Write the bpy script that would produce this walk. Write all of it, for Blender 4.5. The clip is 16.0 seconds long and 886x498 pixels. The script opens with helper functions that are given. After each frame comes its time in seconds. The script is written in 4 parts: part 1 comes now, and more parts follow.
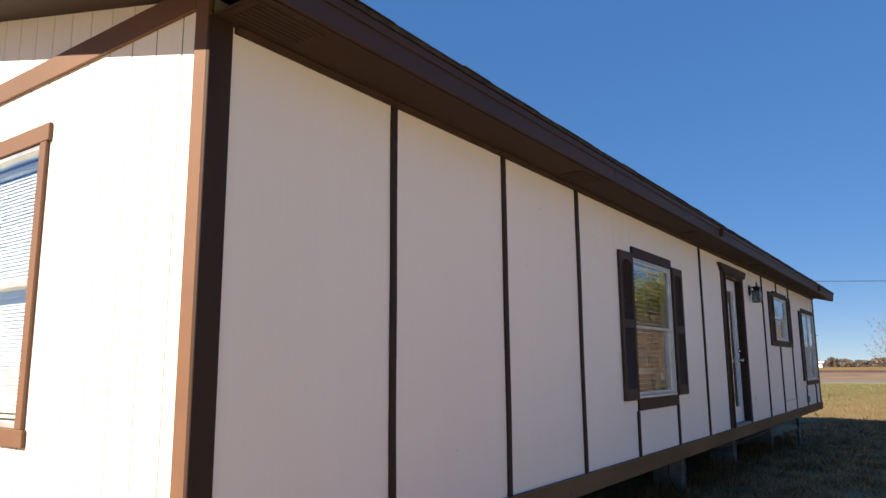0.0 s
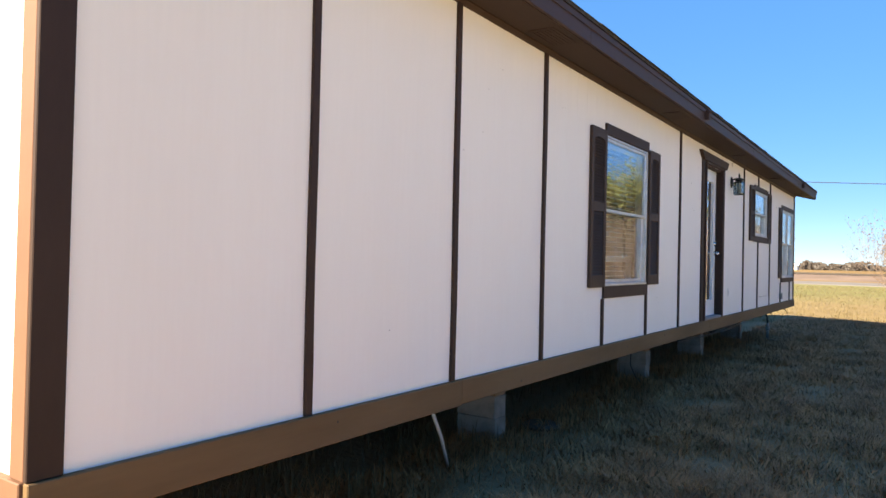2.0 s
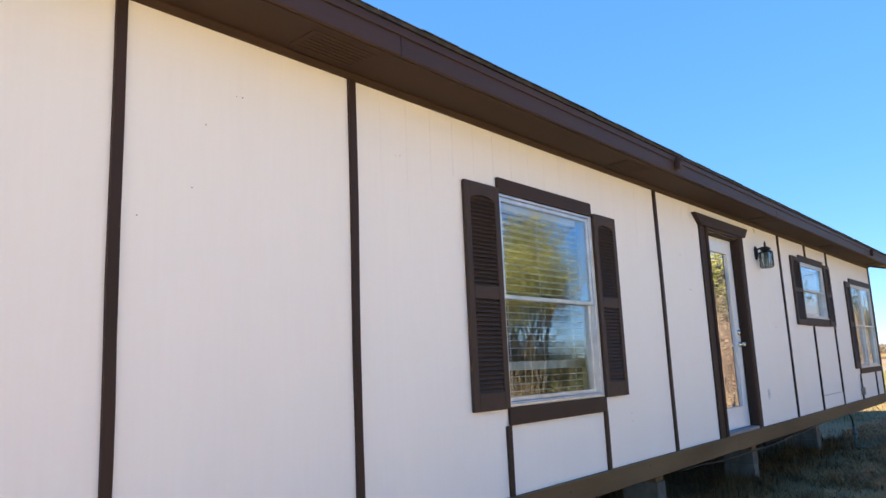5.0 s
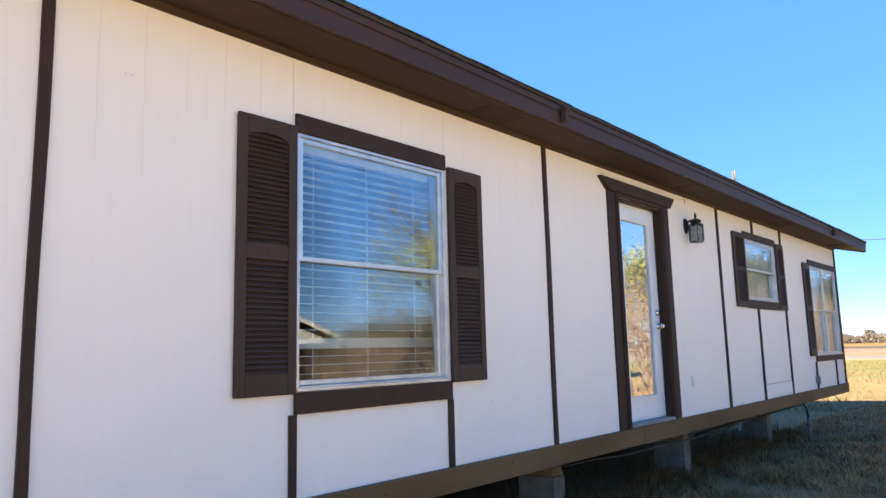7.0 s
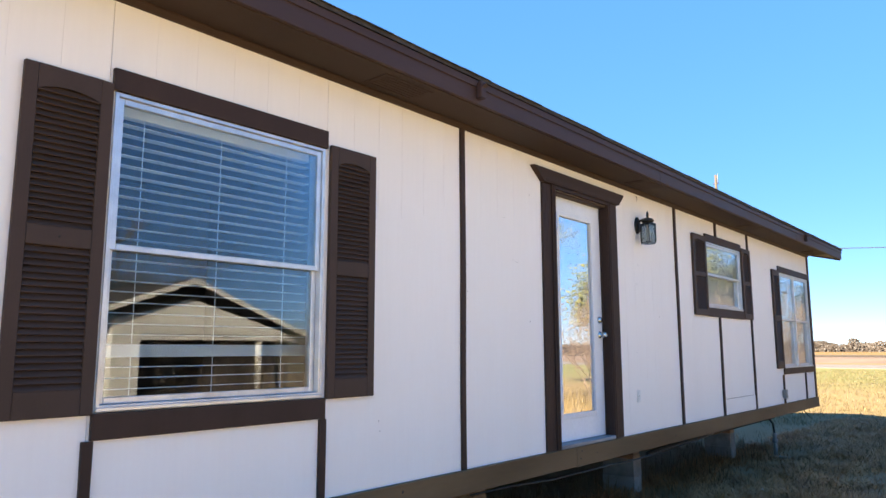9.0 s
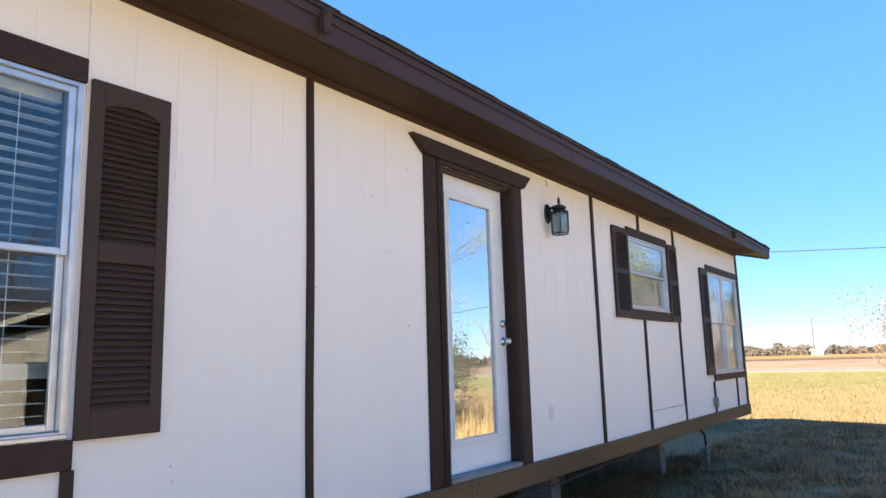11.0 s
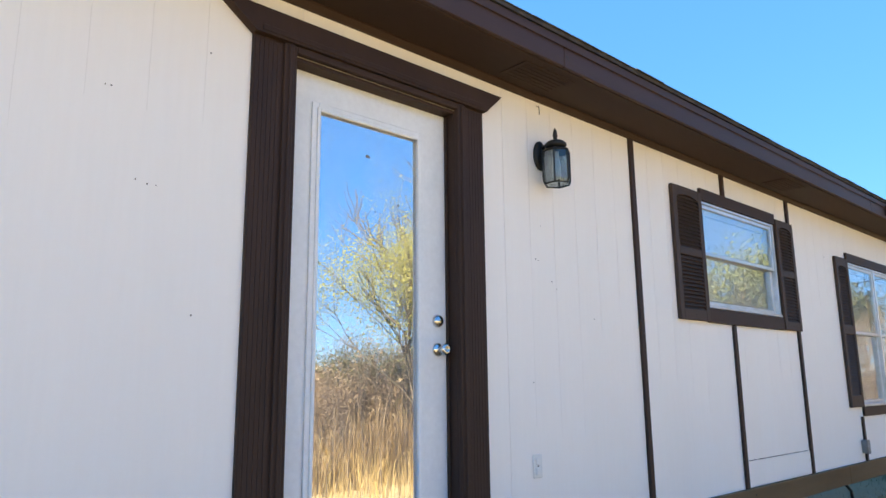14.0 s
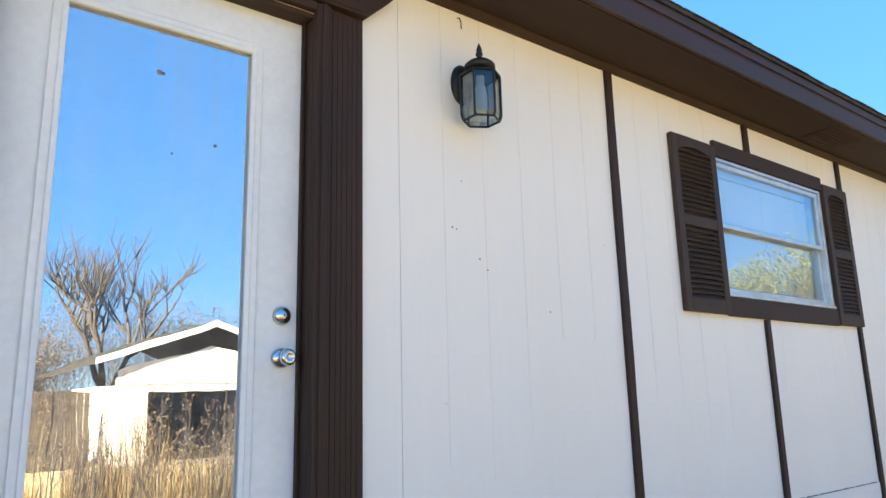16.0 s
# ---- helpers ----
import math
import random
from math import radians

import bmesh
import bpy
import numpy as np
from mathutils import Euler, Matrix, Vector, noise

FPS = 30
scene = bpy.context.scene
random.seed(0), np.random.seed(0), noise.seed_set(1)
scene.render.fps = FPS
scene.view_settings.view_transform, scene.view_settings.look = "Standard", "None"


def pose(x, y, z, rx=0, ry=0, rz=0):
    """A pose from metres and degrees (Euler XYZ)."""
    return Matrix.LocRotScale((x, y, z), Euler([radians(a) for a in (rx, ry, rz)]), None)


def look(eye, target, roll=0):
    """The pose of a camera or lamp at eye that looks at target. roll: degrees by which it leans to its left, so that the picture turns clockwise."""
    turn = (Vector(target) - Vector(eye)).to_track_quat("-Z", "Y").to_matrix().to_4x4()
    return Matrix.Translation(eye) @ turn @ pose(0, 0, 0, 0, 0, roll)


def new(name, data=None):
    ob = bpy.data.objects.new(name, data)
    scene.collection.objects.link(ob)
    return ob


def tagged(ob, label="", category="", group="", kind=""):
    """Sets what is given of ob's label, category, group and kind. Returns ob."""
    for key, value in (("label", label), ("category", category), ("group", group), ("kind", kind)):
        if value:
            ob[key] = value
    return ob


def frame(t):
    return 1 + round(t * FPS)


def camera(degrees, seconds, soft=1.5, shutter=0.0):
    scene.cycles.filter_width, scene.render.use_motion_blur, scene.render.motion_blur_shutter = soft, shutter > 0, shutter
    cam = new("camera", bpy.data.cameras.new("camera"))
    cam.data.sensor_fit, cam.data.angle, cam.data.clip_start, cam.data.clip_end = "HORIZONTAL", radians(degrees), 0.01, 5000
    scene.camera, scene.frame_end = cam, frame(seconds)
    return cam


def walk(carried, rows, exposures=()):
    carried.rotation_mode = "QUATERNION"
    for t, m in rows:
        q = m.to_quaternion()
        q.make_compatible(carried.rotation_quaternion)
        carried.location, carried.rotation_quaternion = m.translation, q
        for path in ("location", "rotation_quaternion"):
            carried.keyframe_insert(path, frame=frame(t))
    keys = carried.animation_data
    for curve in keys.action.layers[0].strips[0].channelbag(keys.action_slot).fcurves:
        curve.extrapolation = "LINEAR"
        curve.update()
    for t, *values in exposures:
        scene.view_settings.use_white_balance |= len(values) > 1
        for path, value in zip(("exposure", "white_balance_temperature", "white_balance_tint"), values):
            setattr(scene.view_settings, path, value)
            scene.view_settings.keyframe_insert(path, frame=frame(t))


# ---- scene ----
cam = camera(64.5, 16.0)
PATH = [
    (0, (-0.01, 0.156, 1.682), (-1.149, 1.766, 2.012), -0.4),
    (0.5, (0.027, 0.189, 1.644), (-1.02, 1.875, 1.893), -0.5),
    (1, (0.055, 0.234, 1.63), (-0.969, 1.943, 1.8), -0.1),
    (1.5, (0.008, 0.41, 1.618), (-1.053, 2.103, 1.705), 0.7),
    (2, (-0.103, 0.752, 1.582), (-1.223, 2.409, 1.609), 1.3),
    (2.5, (-0.095, 1.159, 1.553), (-1.268, 2.779, 1.576), 1.3),
    (3, (-0.023, 1.621, 1.602), (-1.275, 3.176, 1.715), 1.7),
    (3.2, (-0.005, 1.781, 1.621), (-1.288, 3.306, 1.794), 1.2),
    (5.3, (0.268, 3.4, 1.614), (-1.027, 4.884, 1.961), -2.7),
    (5.5, (0.315, 3.535, 1.616), (-0.987, 5.012, 1.968), -2.6),
    (6, (0.434, 3.927, 1.607), (-0.878, 5.395, 1.957), -2.0),
    (6.5, (0.48, 4.279, 1.571), (-0.83, 5.756, 1.891), -1.6),
    (7, (0.534, 4.576, 1.558), (-0.773, 6.063, 1.844), -1.4),
    (7.5, (0.542, 4.829, 1.567), (-0.775, 6.309, 1.84), -1.4),
    (8, (0.502, 5.08, 1.586), (-0.827, 6.547, 1.871), -1.2),
    (8.5, (0.544, 5.313, 1.592), (-0.779, 6.784, 1.884), -0.8),
    (9, (0.545, 5.501, 1.619), (-0.741, 7.006, 1.902), -0.1),
    (9.2, (0.546, 5.562, 1.64), (-0.726, 7.081, 1.913), 0.1),
    (11.5, (0.155, 7.067, 1.581), (-0.977, 8.684, 1.902), -2.0),
    (12, (0.128, 7.483, 1.562), (-1.018, 9.093, 1.867), -1.9),
    (12.5, (0.081, 7.85, 1.577), (-1.125, 9.417, 1.879), -1.4),
    (13, (-0.003, 8.258, 1.604), (-1.303, 9.74, 1.938), -0.9),
    (13.5, (-0.013, 8.679, 1.581), (-1.406, 10.066, 1.947), -0.6),
    (14, (-0.057, 9.025, 1.583), (-1.502, 10.354, 1.963), -0.6),
    (14.5, (-0.134, 9.35, 1.61), (-1.609, 10.641, 2.008), -0.8),
    (15, (-0.193, 9.656, 1.573), (-1.721, 10.883, 1.974), -0.9),
    (15.5, (-0.326, 9.924, 1.6), (-1.928, 11.057, 1.987), -0.7),
    (16, (-0.442, 10.285, 1.614), (-1.985, 11.489, 2.026), -1.4),
]
walk(cam, [(t, look(eye, target, roll)) for t, eye, target, roll in PATH],
     [(0, 1.85, 7850, 12), (0.8, 2.2, 8000, 11), (1.6, 2.58, 8050, 9), (2.4, 2.92, 8000, 7), (3.2, 3.0, 8000, 6), (6, 3.06, 7950, 7), (9, 3.2, 7950, 9), (12, 3.14, 7950, 8), (16, 3.4, 8250, 0)])

# ---- sky, sun ----
SUN = Vector((-0.68, -1.46, 1.0)).normalized()
world = bpy.data.worlds.new("sky")
scene.world = world
world.use_nodes = True
wn = world.node_tree.nodes
sky = wn.new("ShaderNodeTexSky")
sky.sky_type = "NISHITA"
sky.sun_disc = False
sky.sun_elevation = math.asin(SUN.z)
sky.sun_rotation = math.atan2(SUN.x, SUN.y)
sky.air_density, sky.dust_density, sky.ozone_density = 0.5, 0.0, 6.0
wn["Background"].inputs["Strength"].default_value = 0.13
soft = wn.new("ShaderNodeGamma")
soft.inputs["Gamma"].default_value = 0.31
deep = wn.new("ShaderNodeHueSaturation")
deep.inputs["Hue"].default_value = 0.514
deep.inputs["Saturation"].default_value = 2.2
world.node_tree.links.new(sky.outputs["Color"], soft.inputs["Color"])
world.node_tree.links.new(soft.outputs["Color"], deep.inputs["Color"])
clear = wn.new("ShaderNodeMix")
clear.data_type, clear.blend_type = "RGBA", "MULTIPLY"
clear.inputs["Factor"].default_value = 1.0
clear.inputs["B"].default_value = (0.77, 0.88, 1.0, 1)
world.node_tree.links.new(deep.outputs["Color"], clear.inputs["A"])
world.node_tree.links.new(clear.outputs["Result"], wn["Background"].inputs["Color"])
sun_data = bpy.data.lights.new("sun", "SUN")
sun_data.energy, sun_data.angle, sun_data.color = 3.5, radians(0.5), (1.0, 0.93, 0.82)
sun = new("sun", sun_data)
sun.matrix_world = look(SUN * 60, (0, 0, 0))


# ---- materials ----
def material(name, a, b, scale=6.0, rough=0.6, metal=0.0, bump=0.15, fine=60.0, stretch=(1, 1, 1), vary=0.08, spec=0.4, island=False, ramp=(0.35, 0.65), bumpdist=0.004, grain=0.08):
    """Two colours mixed by coarse noise, fine grain on top, relief from both; each piece a little lighter or darker."""
    m = bpy.data.materials.new(name)
    m.use_nodes = True
    n, l = m.node_tree.nodes, m.node_tree.links
    p = n["Principled BSDF"]
    co = n.new("ShaderNodeTexCoord")
    mp = n.new("ShaderNodeMapping")
    mp.inputs["Scale"].default_value = stretch
    geo = n.new("ShaderNodeNewGeometry")
    l.new(geo.outputs["Position"], mp.inputs["Vector"])
    n1 = n.new("ShaderNodeTexNoise")
    n1.inputs["Scale"].default_value, n1.inputs["Detail"].default_value = scale, 4
    n2 = n.new("ShaderNodeTexNoise")
    n2.inputs["Scale"].default_value, n2.inputs["Detail"].default_value = fine, 3
    for q in (n1, n2):
        l.new(mp.outputs["Vector"], q.inputs["Vector"])
    cr = n.new("ShaderNodeValToRGB")
    cr.color_ramp.elements[0].position, cr.color_ramp.elements[1].position = ramp
    cr.color_ramp.elements[0].color, cr.color_ramp.elements[1].color = (*a, 1), (*b, 1)
    l.new(n1.outputs["Fac"], cr.inputs["Fac"])
    hsv = n.new("ShaderNodeHueSaturation")
    l.new(cr.outputs["Color"], hsv.inputs["Color"])
    rnd = geo.outputs["Random Per Island"] if island else n.new("ShaderNodeObjectInfo").outputs["Random"]
    mr = n.new("ShaderNodeMapRange")
    mr.inputs["To Min"].default_value, mr.inputs["To Max"].default_value = 1 - vary, 1 + vary
    l.new(rnd, mr.inputs["Value"])
    mg = n.new("ShaderNodeMapRange")
    mg.inputs["To Min"].default_value, mg.inputs["To Max"].default_value = 1 - grain, 1 + grain
    l.new(n2.outputs["Fac"], mg.inputs["Value"])
    mm = n.new("ShaderNodeMath")
    mm.operation = "MULTIPLY"
    l.new(mr.outputs["Result"], mm.inputs[0])
    l.new(mg.outputs["Result"], mm.inputs[1])
    l.new(mm.outputs[0], hsv.inputs["Value"])
    l.new(hsv.outputs["Color"], p.inputs["Base Color"])
    rr = n.new("ShaderNodeMapRange")
    rr.inputs["To Min"].default_value, rr.inputs["To Max"].default_value = max(0.05, rough - 0.1), min(1, rough + 0.1)
    l.new(n1.outputs["Fac"], rr.inputs["Value"])
    l.new(rr.outputs["Result"], p.inputs["Roughness"])
    p.inputs["Metallic"].default_value = metal
    p.inputs["Specular IOR Level"].default_value = spec
    if bump:
        bn = n.new("ShaderNodeBump")
        bn.inputs["Strength"].default_value, bn.inputs["Distance"].default_value = bump, bumpdist
        l.new(n2.outputs["Fac"], bn.inputs["Height"])
        l.new(bn.outputs["Normal"], p.inputs["Normal"])
    return m


def leaf_material(name, a, b, scale=1.5, trans=0.35):
    m = material(name, a, b, scale, 0.55, bump=0, vary=0.25, island=True)
    n, l = m.node_tree.nodes, m.node_tree.links
    p = n["Principled BSDF"]
    tr = n.new("ShaderNodeBsdfTranslucent")
    mix = n.new("ShaderNodeMixShader")
    mix.inputs["Fac"].default_value = trans
    l.new(p.inputs["Base Color"].links[0].from_socket, tr.inputs["Color"])
    l.new(p.outputs["BSDF"], mix.inputs[1])
    l.new(tr.outputs["BSDF"], mix.inputs[2])
    l.new(mix.outputs["Shader"], n["Material Output"].inputs["Surface"])
    return m


def glass_material(name, low, high, tint=(0.9, 0.95, 0.97), wave=0.0, dust=0.0):
    """Clear glass with gloss that grows towards grazing angles, under a thin streaky film of dust."""
    m = bpy.data.materials.new(name)
    m.use_nodes = True
    n, l = m.node_tree.nodes, m.node_tree.links
    n.remove(n["Principled BSDF"])
    tr, gl, mix = n.new("ShaderNodeBsdfTransparent"), n.new("ShaderNodeBsdfGlossy"), n.new("ShaderNodeMixShader")
    tr.inputs["Color"].default_value = (*tint, 1)
    gl.inputs["Roughness"].default_value = 0.0
    gl.inputs["Color"].default_value = (0.97, 0.98, 1, 1)
    lw, mr = n.new("ShaderNodeFresnel"), n.new("ShaderNodeMapRange")
    lw.inputs["IOR"].default_value = 1.5
    mr.inputs["From Min"].default_value, mr.inputs["From Max"].default_value = 0.04, 0.45
    mr.inputs["To Min"].default_value, mr.inputs["To Max"].default_value = low, high
    l.new(lw.outputs["Fac"], mr.inputs["Value"])
    l.new(mr.outputs["Result"], mix.inputs["Fac"])
    l.new(tr.outputs["BSDF"], mix.inputs[1])
    l.new(gl.outputs["BSDF"], mix.inputs[2])
    l.new(mix.outputs["Shader"], n["Material Output"].inputs["Surface"])
    if dust:
        geo, mp, no, df, film, amt = [n.new("ShaderNode" + k) for k in ("NewGeometry", "Mapping", "TexNoise", "BsdfDiffuse", "MixShader", "MapRange")]
        mp.inputs["Scale"].default_value = (1, 1, 0.12)
        no.inputs["Scale"].default_value, no.inputs["Detail"].default_value = 26, 5
        df.inputs["Color"].default_value = (0.62, 0.58, 0.52, 1)
        amt.inputs["From Min"].default_value, amt.inputs["From Max"].default_value = 0.3, 0.75
        amt.inputs["To Min"].default_value, amt.inputs["To Max"].default_value = dust * 0.35, dust * 1.9
        l.new(geo.outputs["Position"], mp.inputs["Vector"])
        l.new(mp.outputs["Vector"], no.inputs["Vector"])
        l.new(no.outputs["Fac"], amt.inputs["Value"])
        l.new(amt.outputs["Result"], film.inputs["Fac"])
        l.new(mix.outputs["Shader"], film.inputs[1])
        l.new(df.outputs["BSDF"], film.inputs[2])
        l.new(film.outputs["Shader"], n["Material Output"].inputs["Surface"])
    if wave:
        geo, no, bn = n.new("ShaderNodeNewGeometry"), n.new("ShaderNodeTexNoise"), n.new("ShaderNodeBump")
        no.inputs["Scale"].default_value, no.inputs["Detail"].default_value = 5, 1
        bn.inputs["Strength"].default_value, bn.inputs["Distance"].default_value = 1.0, wave
        l.new(geo.outputs["Position"], no.inputs["Vector"])
        l.new(no.outputs["Fac"], bn.inputs["Height"])
        l.new(bn.outputs["Normal"], gl.inputs["Normal"])
    return m


SIDING = material("painted siding", (0.835, 0.79, 0.74), (0.865, 0.825, 0.78), 2.2, 0.55, fine=42, stretch=(1, 1, 0.07), vary=0.016, bump=0.2, bumpdist=0.001, grain=0.02, ramp=(0.25, 0.75))
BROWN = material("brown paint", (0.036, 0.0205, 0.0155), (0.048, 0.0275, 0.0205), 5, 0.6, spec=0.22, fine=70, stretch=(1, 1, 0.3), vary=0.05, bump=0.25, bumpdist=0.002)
BROWN_LONG = material("brown painted board", (0.105, 0.064, 0.030), (0.165, 0.104, 0.052), 4, 0.65, spec=0.22, fine=50, stretch=(1, 0.15, 1), vary=0.06, bump=0.35, bumpdist=0.003)
# One brown split in two: soffit holds shade, fascia holds skylight.
SOFFIT = material("brown soffit paint, shaded tone", (0.034, 0.0195, 0.0145), (0.046, 0.0265, 0.0195), 3, 0.7, spec=0.22, fine=40, stretch=(1, 0.2, 1), vary=0.05, bump=0.15, bumpdist=0.002)
FASCIA = material("brown fascia paint, skylit tone", (0.046, 0.0265, 0.0235), (0.058, 0.034, 0.0295), 3, 0.55, spec=0.22, fine=40, stretch=(1, 0.2, 1), vary=0.04, bump=0.15, bumpdist=0.002)
SHUTTER = material("shutter paint", (0.052, 0.033, 0.025), (0.062, 0.039, 0.030), 6, 0.6, spec=0.22, fine=90, vary=0.03, bump=0.1)
# Lit copy of BROWN: the sun on the gable trim is in the colour.
SUNLIT_BROWN = material("brown paint, sunlit tone", (0.11, 0.052, 0.029), (0.14, 0.068, 0.038), 4, 0.65, fine=50, stretch=(0.3, 1, 0.3), vary=0.06, bump=0.35, bumpdist=0.003)
WHITE = material("white door paint", (0.74, 0.76, 0.78), (0.80, 0.81, 0.82), 3, 0.35, fine=40, vary=0.01, bump=0.06)
VINYL = material("white blind vinyl", (0.72, 0.73, 0.74), (0.80, 0.80, 0.80), 3, 0.4, vary=0.03, bump=0)
ALU = material("mill aluminium", (0.55, 0.56, 0.57), (0.68, 0.69, 0.70), 10, 0.35, 0.7, fine=120, vary=0.04, bump=0.05)
SILL = material("dull weathered metal", (0.17, 0.18, 0.19), (0.27, 0.28, 0.29), 9, 0.6, 0.2, fine=60, stretch=(1, 0.2, 1), vary=0.0, bump=0.1)
CHROME = material("satin chrome", (0.55, 0.55, 0.55), (0.65, 0.65, 0.64), 20, 0.22, 1.0, vary=0.0, bump=0.03)
IRON = material("black lantern metal", (0.007, 0.007, 0.007), (0.013, 0.012, 0.011), 30, 0.5, 0.0, vary=0.02, bump=0.1)
DARK = material("dark steel", (0.03, 0.026, 0.024), (0.06, 0.045, 0.035), 6, 0.7, 0.2, vary=0.1, bump=0.2)
BLOCK = material("concrete block", (0.21, 0.19, 0.165), (0.30, 0.275, 0.24), 8, 0.95, fine=90, vary=0.1, bump=0.6, spec=0.2)
LUMBER = material("raw lumber", (0.30, 0.17, 0.09), (0.42, 0.26, 0.14), 5, 0.8, fine=50, stretch=(0.2, 1, 1), vary=0.12, bump=0.3)
SHINGLE = material("asphalt shingle", (0.03, 0.028, 0.027), (0.06, 0.054, 0.05), 12, 0.95, fine=200, vary=0.2, bump=0.7, spec=0.2)
# Dark base colour stands for the shade inside the unlit rooms.
DIM_ROOM = material("room surfaces darkened for shade", (0.075, 0.055, 0.04), (0.115, 0.085, 0.06), 2, 0.7, fine=30, stretch=(1, 1, 0.1), vary=0.03, bump=0.05)
DRYWALL = material("interior drywall", (0.42, 0.40, 0.36), (0.48, 0.46, 0.42), 2, 0.8, vary=0.02, bump=0.05)
PLASTIC = material("white plastic", (0.70, 0.69, 0.66), (0.76, 0.75, 0.72), 8, 0.4, vary=0.02, bump=0)
PVC = material("grey pipe", (0.17, 0.17, 0.16), (0.25, 0.25, 0.235), 8, 0.5, vary=0.05, bump=0.05)
HOSE = material("black hose", (0.012, 0.012, 0.012), (0.02, 0.02, 0.02), 12, 0.5, vary=0.02, bump=0.05)
GLASS = glass_material("window glass", 0.052, 0.42)
DOORGLASS = glass_material("reflective door glass", 0.70, 0.98, (0.5, 0.53, 0.55), 0.0004, dust=0.10)
LAMPGLASS = glass_material("bevelled lantern glass", 0.05, 0.4, (0.72, 0.76, 0.76))
BULB = material("frosted bulb", (0.75, 0.75, 0.73), (0.8, 0.8, 0.78), 8, 0.3, vary=0.0, bump=0)
# Soil colour carries the house's shade, reddened against the blue skylight.
GROUND = material("dry lawn soil with house shade", (0.09, 0.043, 0.017), (0.15, 0.076, 0.031), 1.4, 0.95, fine=14, vary=0.0, bump=0.8, bumpdist=0.03, spec=0.1)


def lawn_shade_zones(m):
    """Paints the house's shade as dark thatch beside it; pale ground beyond, golden mown grass, a greener strip towards
    the road.
    """
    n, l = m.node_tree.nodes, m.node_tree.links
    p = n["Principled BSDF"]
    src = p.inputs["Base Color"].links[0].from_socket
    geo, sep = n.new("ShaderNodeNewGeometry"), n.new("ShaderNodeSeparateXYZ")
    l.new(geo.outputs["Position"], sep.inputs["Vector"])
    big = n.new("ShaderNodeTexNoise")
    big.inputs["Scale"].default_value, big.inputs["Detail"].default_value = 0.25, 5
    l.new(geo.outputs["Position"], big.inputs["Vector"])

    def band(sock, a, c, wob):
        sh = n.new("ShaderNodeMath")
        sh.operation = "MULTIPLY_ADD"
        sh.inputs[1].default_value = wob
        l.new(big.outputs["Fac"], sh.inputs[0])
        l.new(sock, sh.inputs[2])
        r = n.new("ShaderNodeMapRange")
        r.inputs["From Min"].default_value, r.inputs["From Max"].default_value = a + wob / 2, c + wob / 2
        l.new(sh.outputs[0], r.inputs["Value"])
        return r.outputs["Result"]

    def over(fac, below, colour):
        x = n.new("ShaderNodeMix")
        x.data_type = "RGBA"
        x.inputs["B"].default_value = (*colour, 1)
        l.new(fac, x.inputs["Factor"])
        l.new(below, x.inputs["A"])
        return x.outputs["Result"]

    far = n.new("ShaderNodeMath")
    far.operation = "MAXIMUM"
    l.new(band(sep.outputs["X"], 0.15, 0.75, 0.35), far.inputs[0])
    # Pale from the shade's edge on, to bounce light onto the wall.
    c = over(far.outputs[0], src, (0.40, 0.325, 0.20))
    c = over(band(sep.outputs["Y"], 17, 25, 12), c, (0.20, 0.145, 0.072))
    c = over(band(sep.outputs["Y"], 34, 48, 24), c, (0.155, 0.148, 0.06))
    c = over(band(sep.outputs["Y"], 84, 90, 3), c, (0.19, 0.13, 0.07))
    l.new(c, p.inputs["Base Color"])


lawn_shade_zones(GROUND)
ROAD = material("pale road", (0.14, 0.125, 0.112), (0.17, 0.153, 0.138), 0.8, 0.9, fine=12, vary=0.0, bump=0.2, spec=0.2)
STRAW = leaf_material("dry grass", (0.20, 0.14, 0.06), (0.32, 0.23, 0.10), 0.8, 0.25)
THATCH = leaf_material("matted dead grass", (0.26, 0.13, 0.052), (0.54, 0.29, 0.125), 3.0, 0.2)
MOWN = leaf_material("mown dry lawn", (0.125, 0.10, 0.045), (0.205, 0.158, 0.075), 0.5, 0.25)
GREENGRASS = leaf_material("greenish grass", (0.10, 0.066, 0.024), (0.17, 0.11, 0.042), 0.8, 0.25)
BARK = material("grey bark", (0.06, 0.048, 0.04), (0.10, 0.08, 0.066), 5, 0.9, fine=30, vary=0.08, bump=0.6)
TWIG = material("reddish twigs", (0.13, 0.088, 0.066), (0.21, 0.15, 0.115), 3, 0.8, fine=30, vary=0.1, bump=0.1)
LEAF_YELLOW = leaf_material("yellow green leaves", (0.15, 0.155, 0.036), (0.25, 0.235, 0.066), 0.6)
LEAF_DARK = leaf_material("dusty leaves", (0.04, 0.05, 0.019), (0.08, 0.078, 0.032), 0.8)
LEAF_BUSH = leaf_material("brown bush leaves", (0.14, 0.10, 0.07), (0.22, 0.16, 0.115), 1.0)
WOODS = leaf_material("far bare woods", (0.042, 0.032, 0.026), (0.062, 0.047, 0.038), 0.03, 0.1)
PALE = material("cream neighbour siding", (0.70, 0.66, 0.60), (0.80, 0.76, 0.70), 0.8, 0.7, fine=20, vary=0.02, bump=0.1)
FIELD = material("golden field", (0.165, 0.105, 0.043), (0.215, 0.14, 0.06), 0.05, 0.95, fine=0.9, vary=0.0, bump=0, spec=0.1)
BANK = material("gravel bank", (0.14, 0.10, 0.077), (0.19, 0.136, 0.105), 0.2, 0.95, fine=3, vary=0.0, bump=0, spec=0.1)
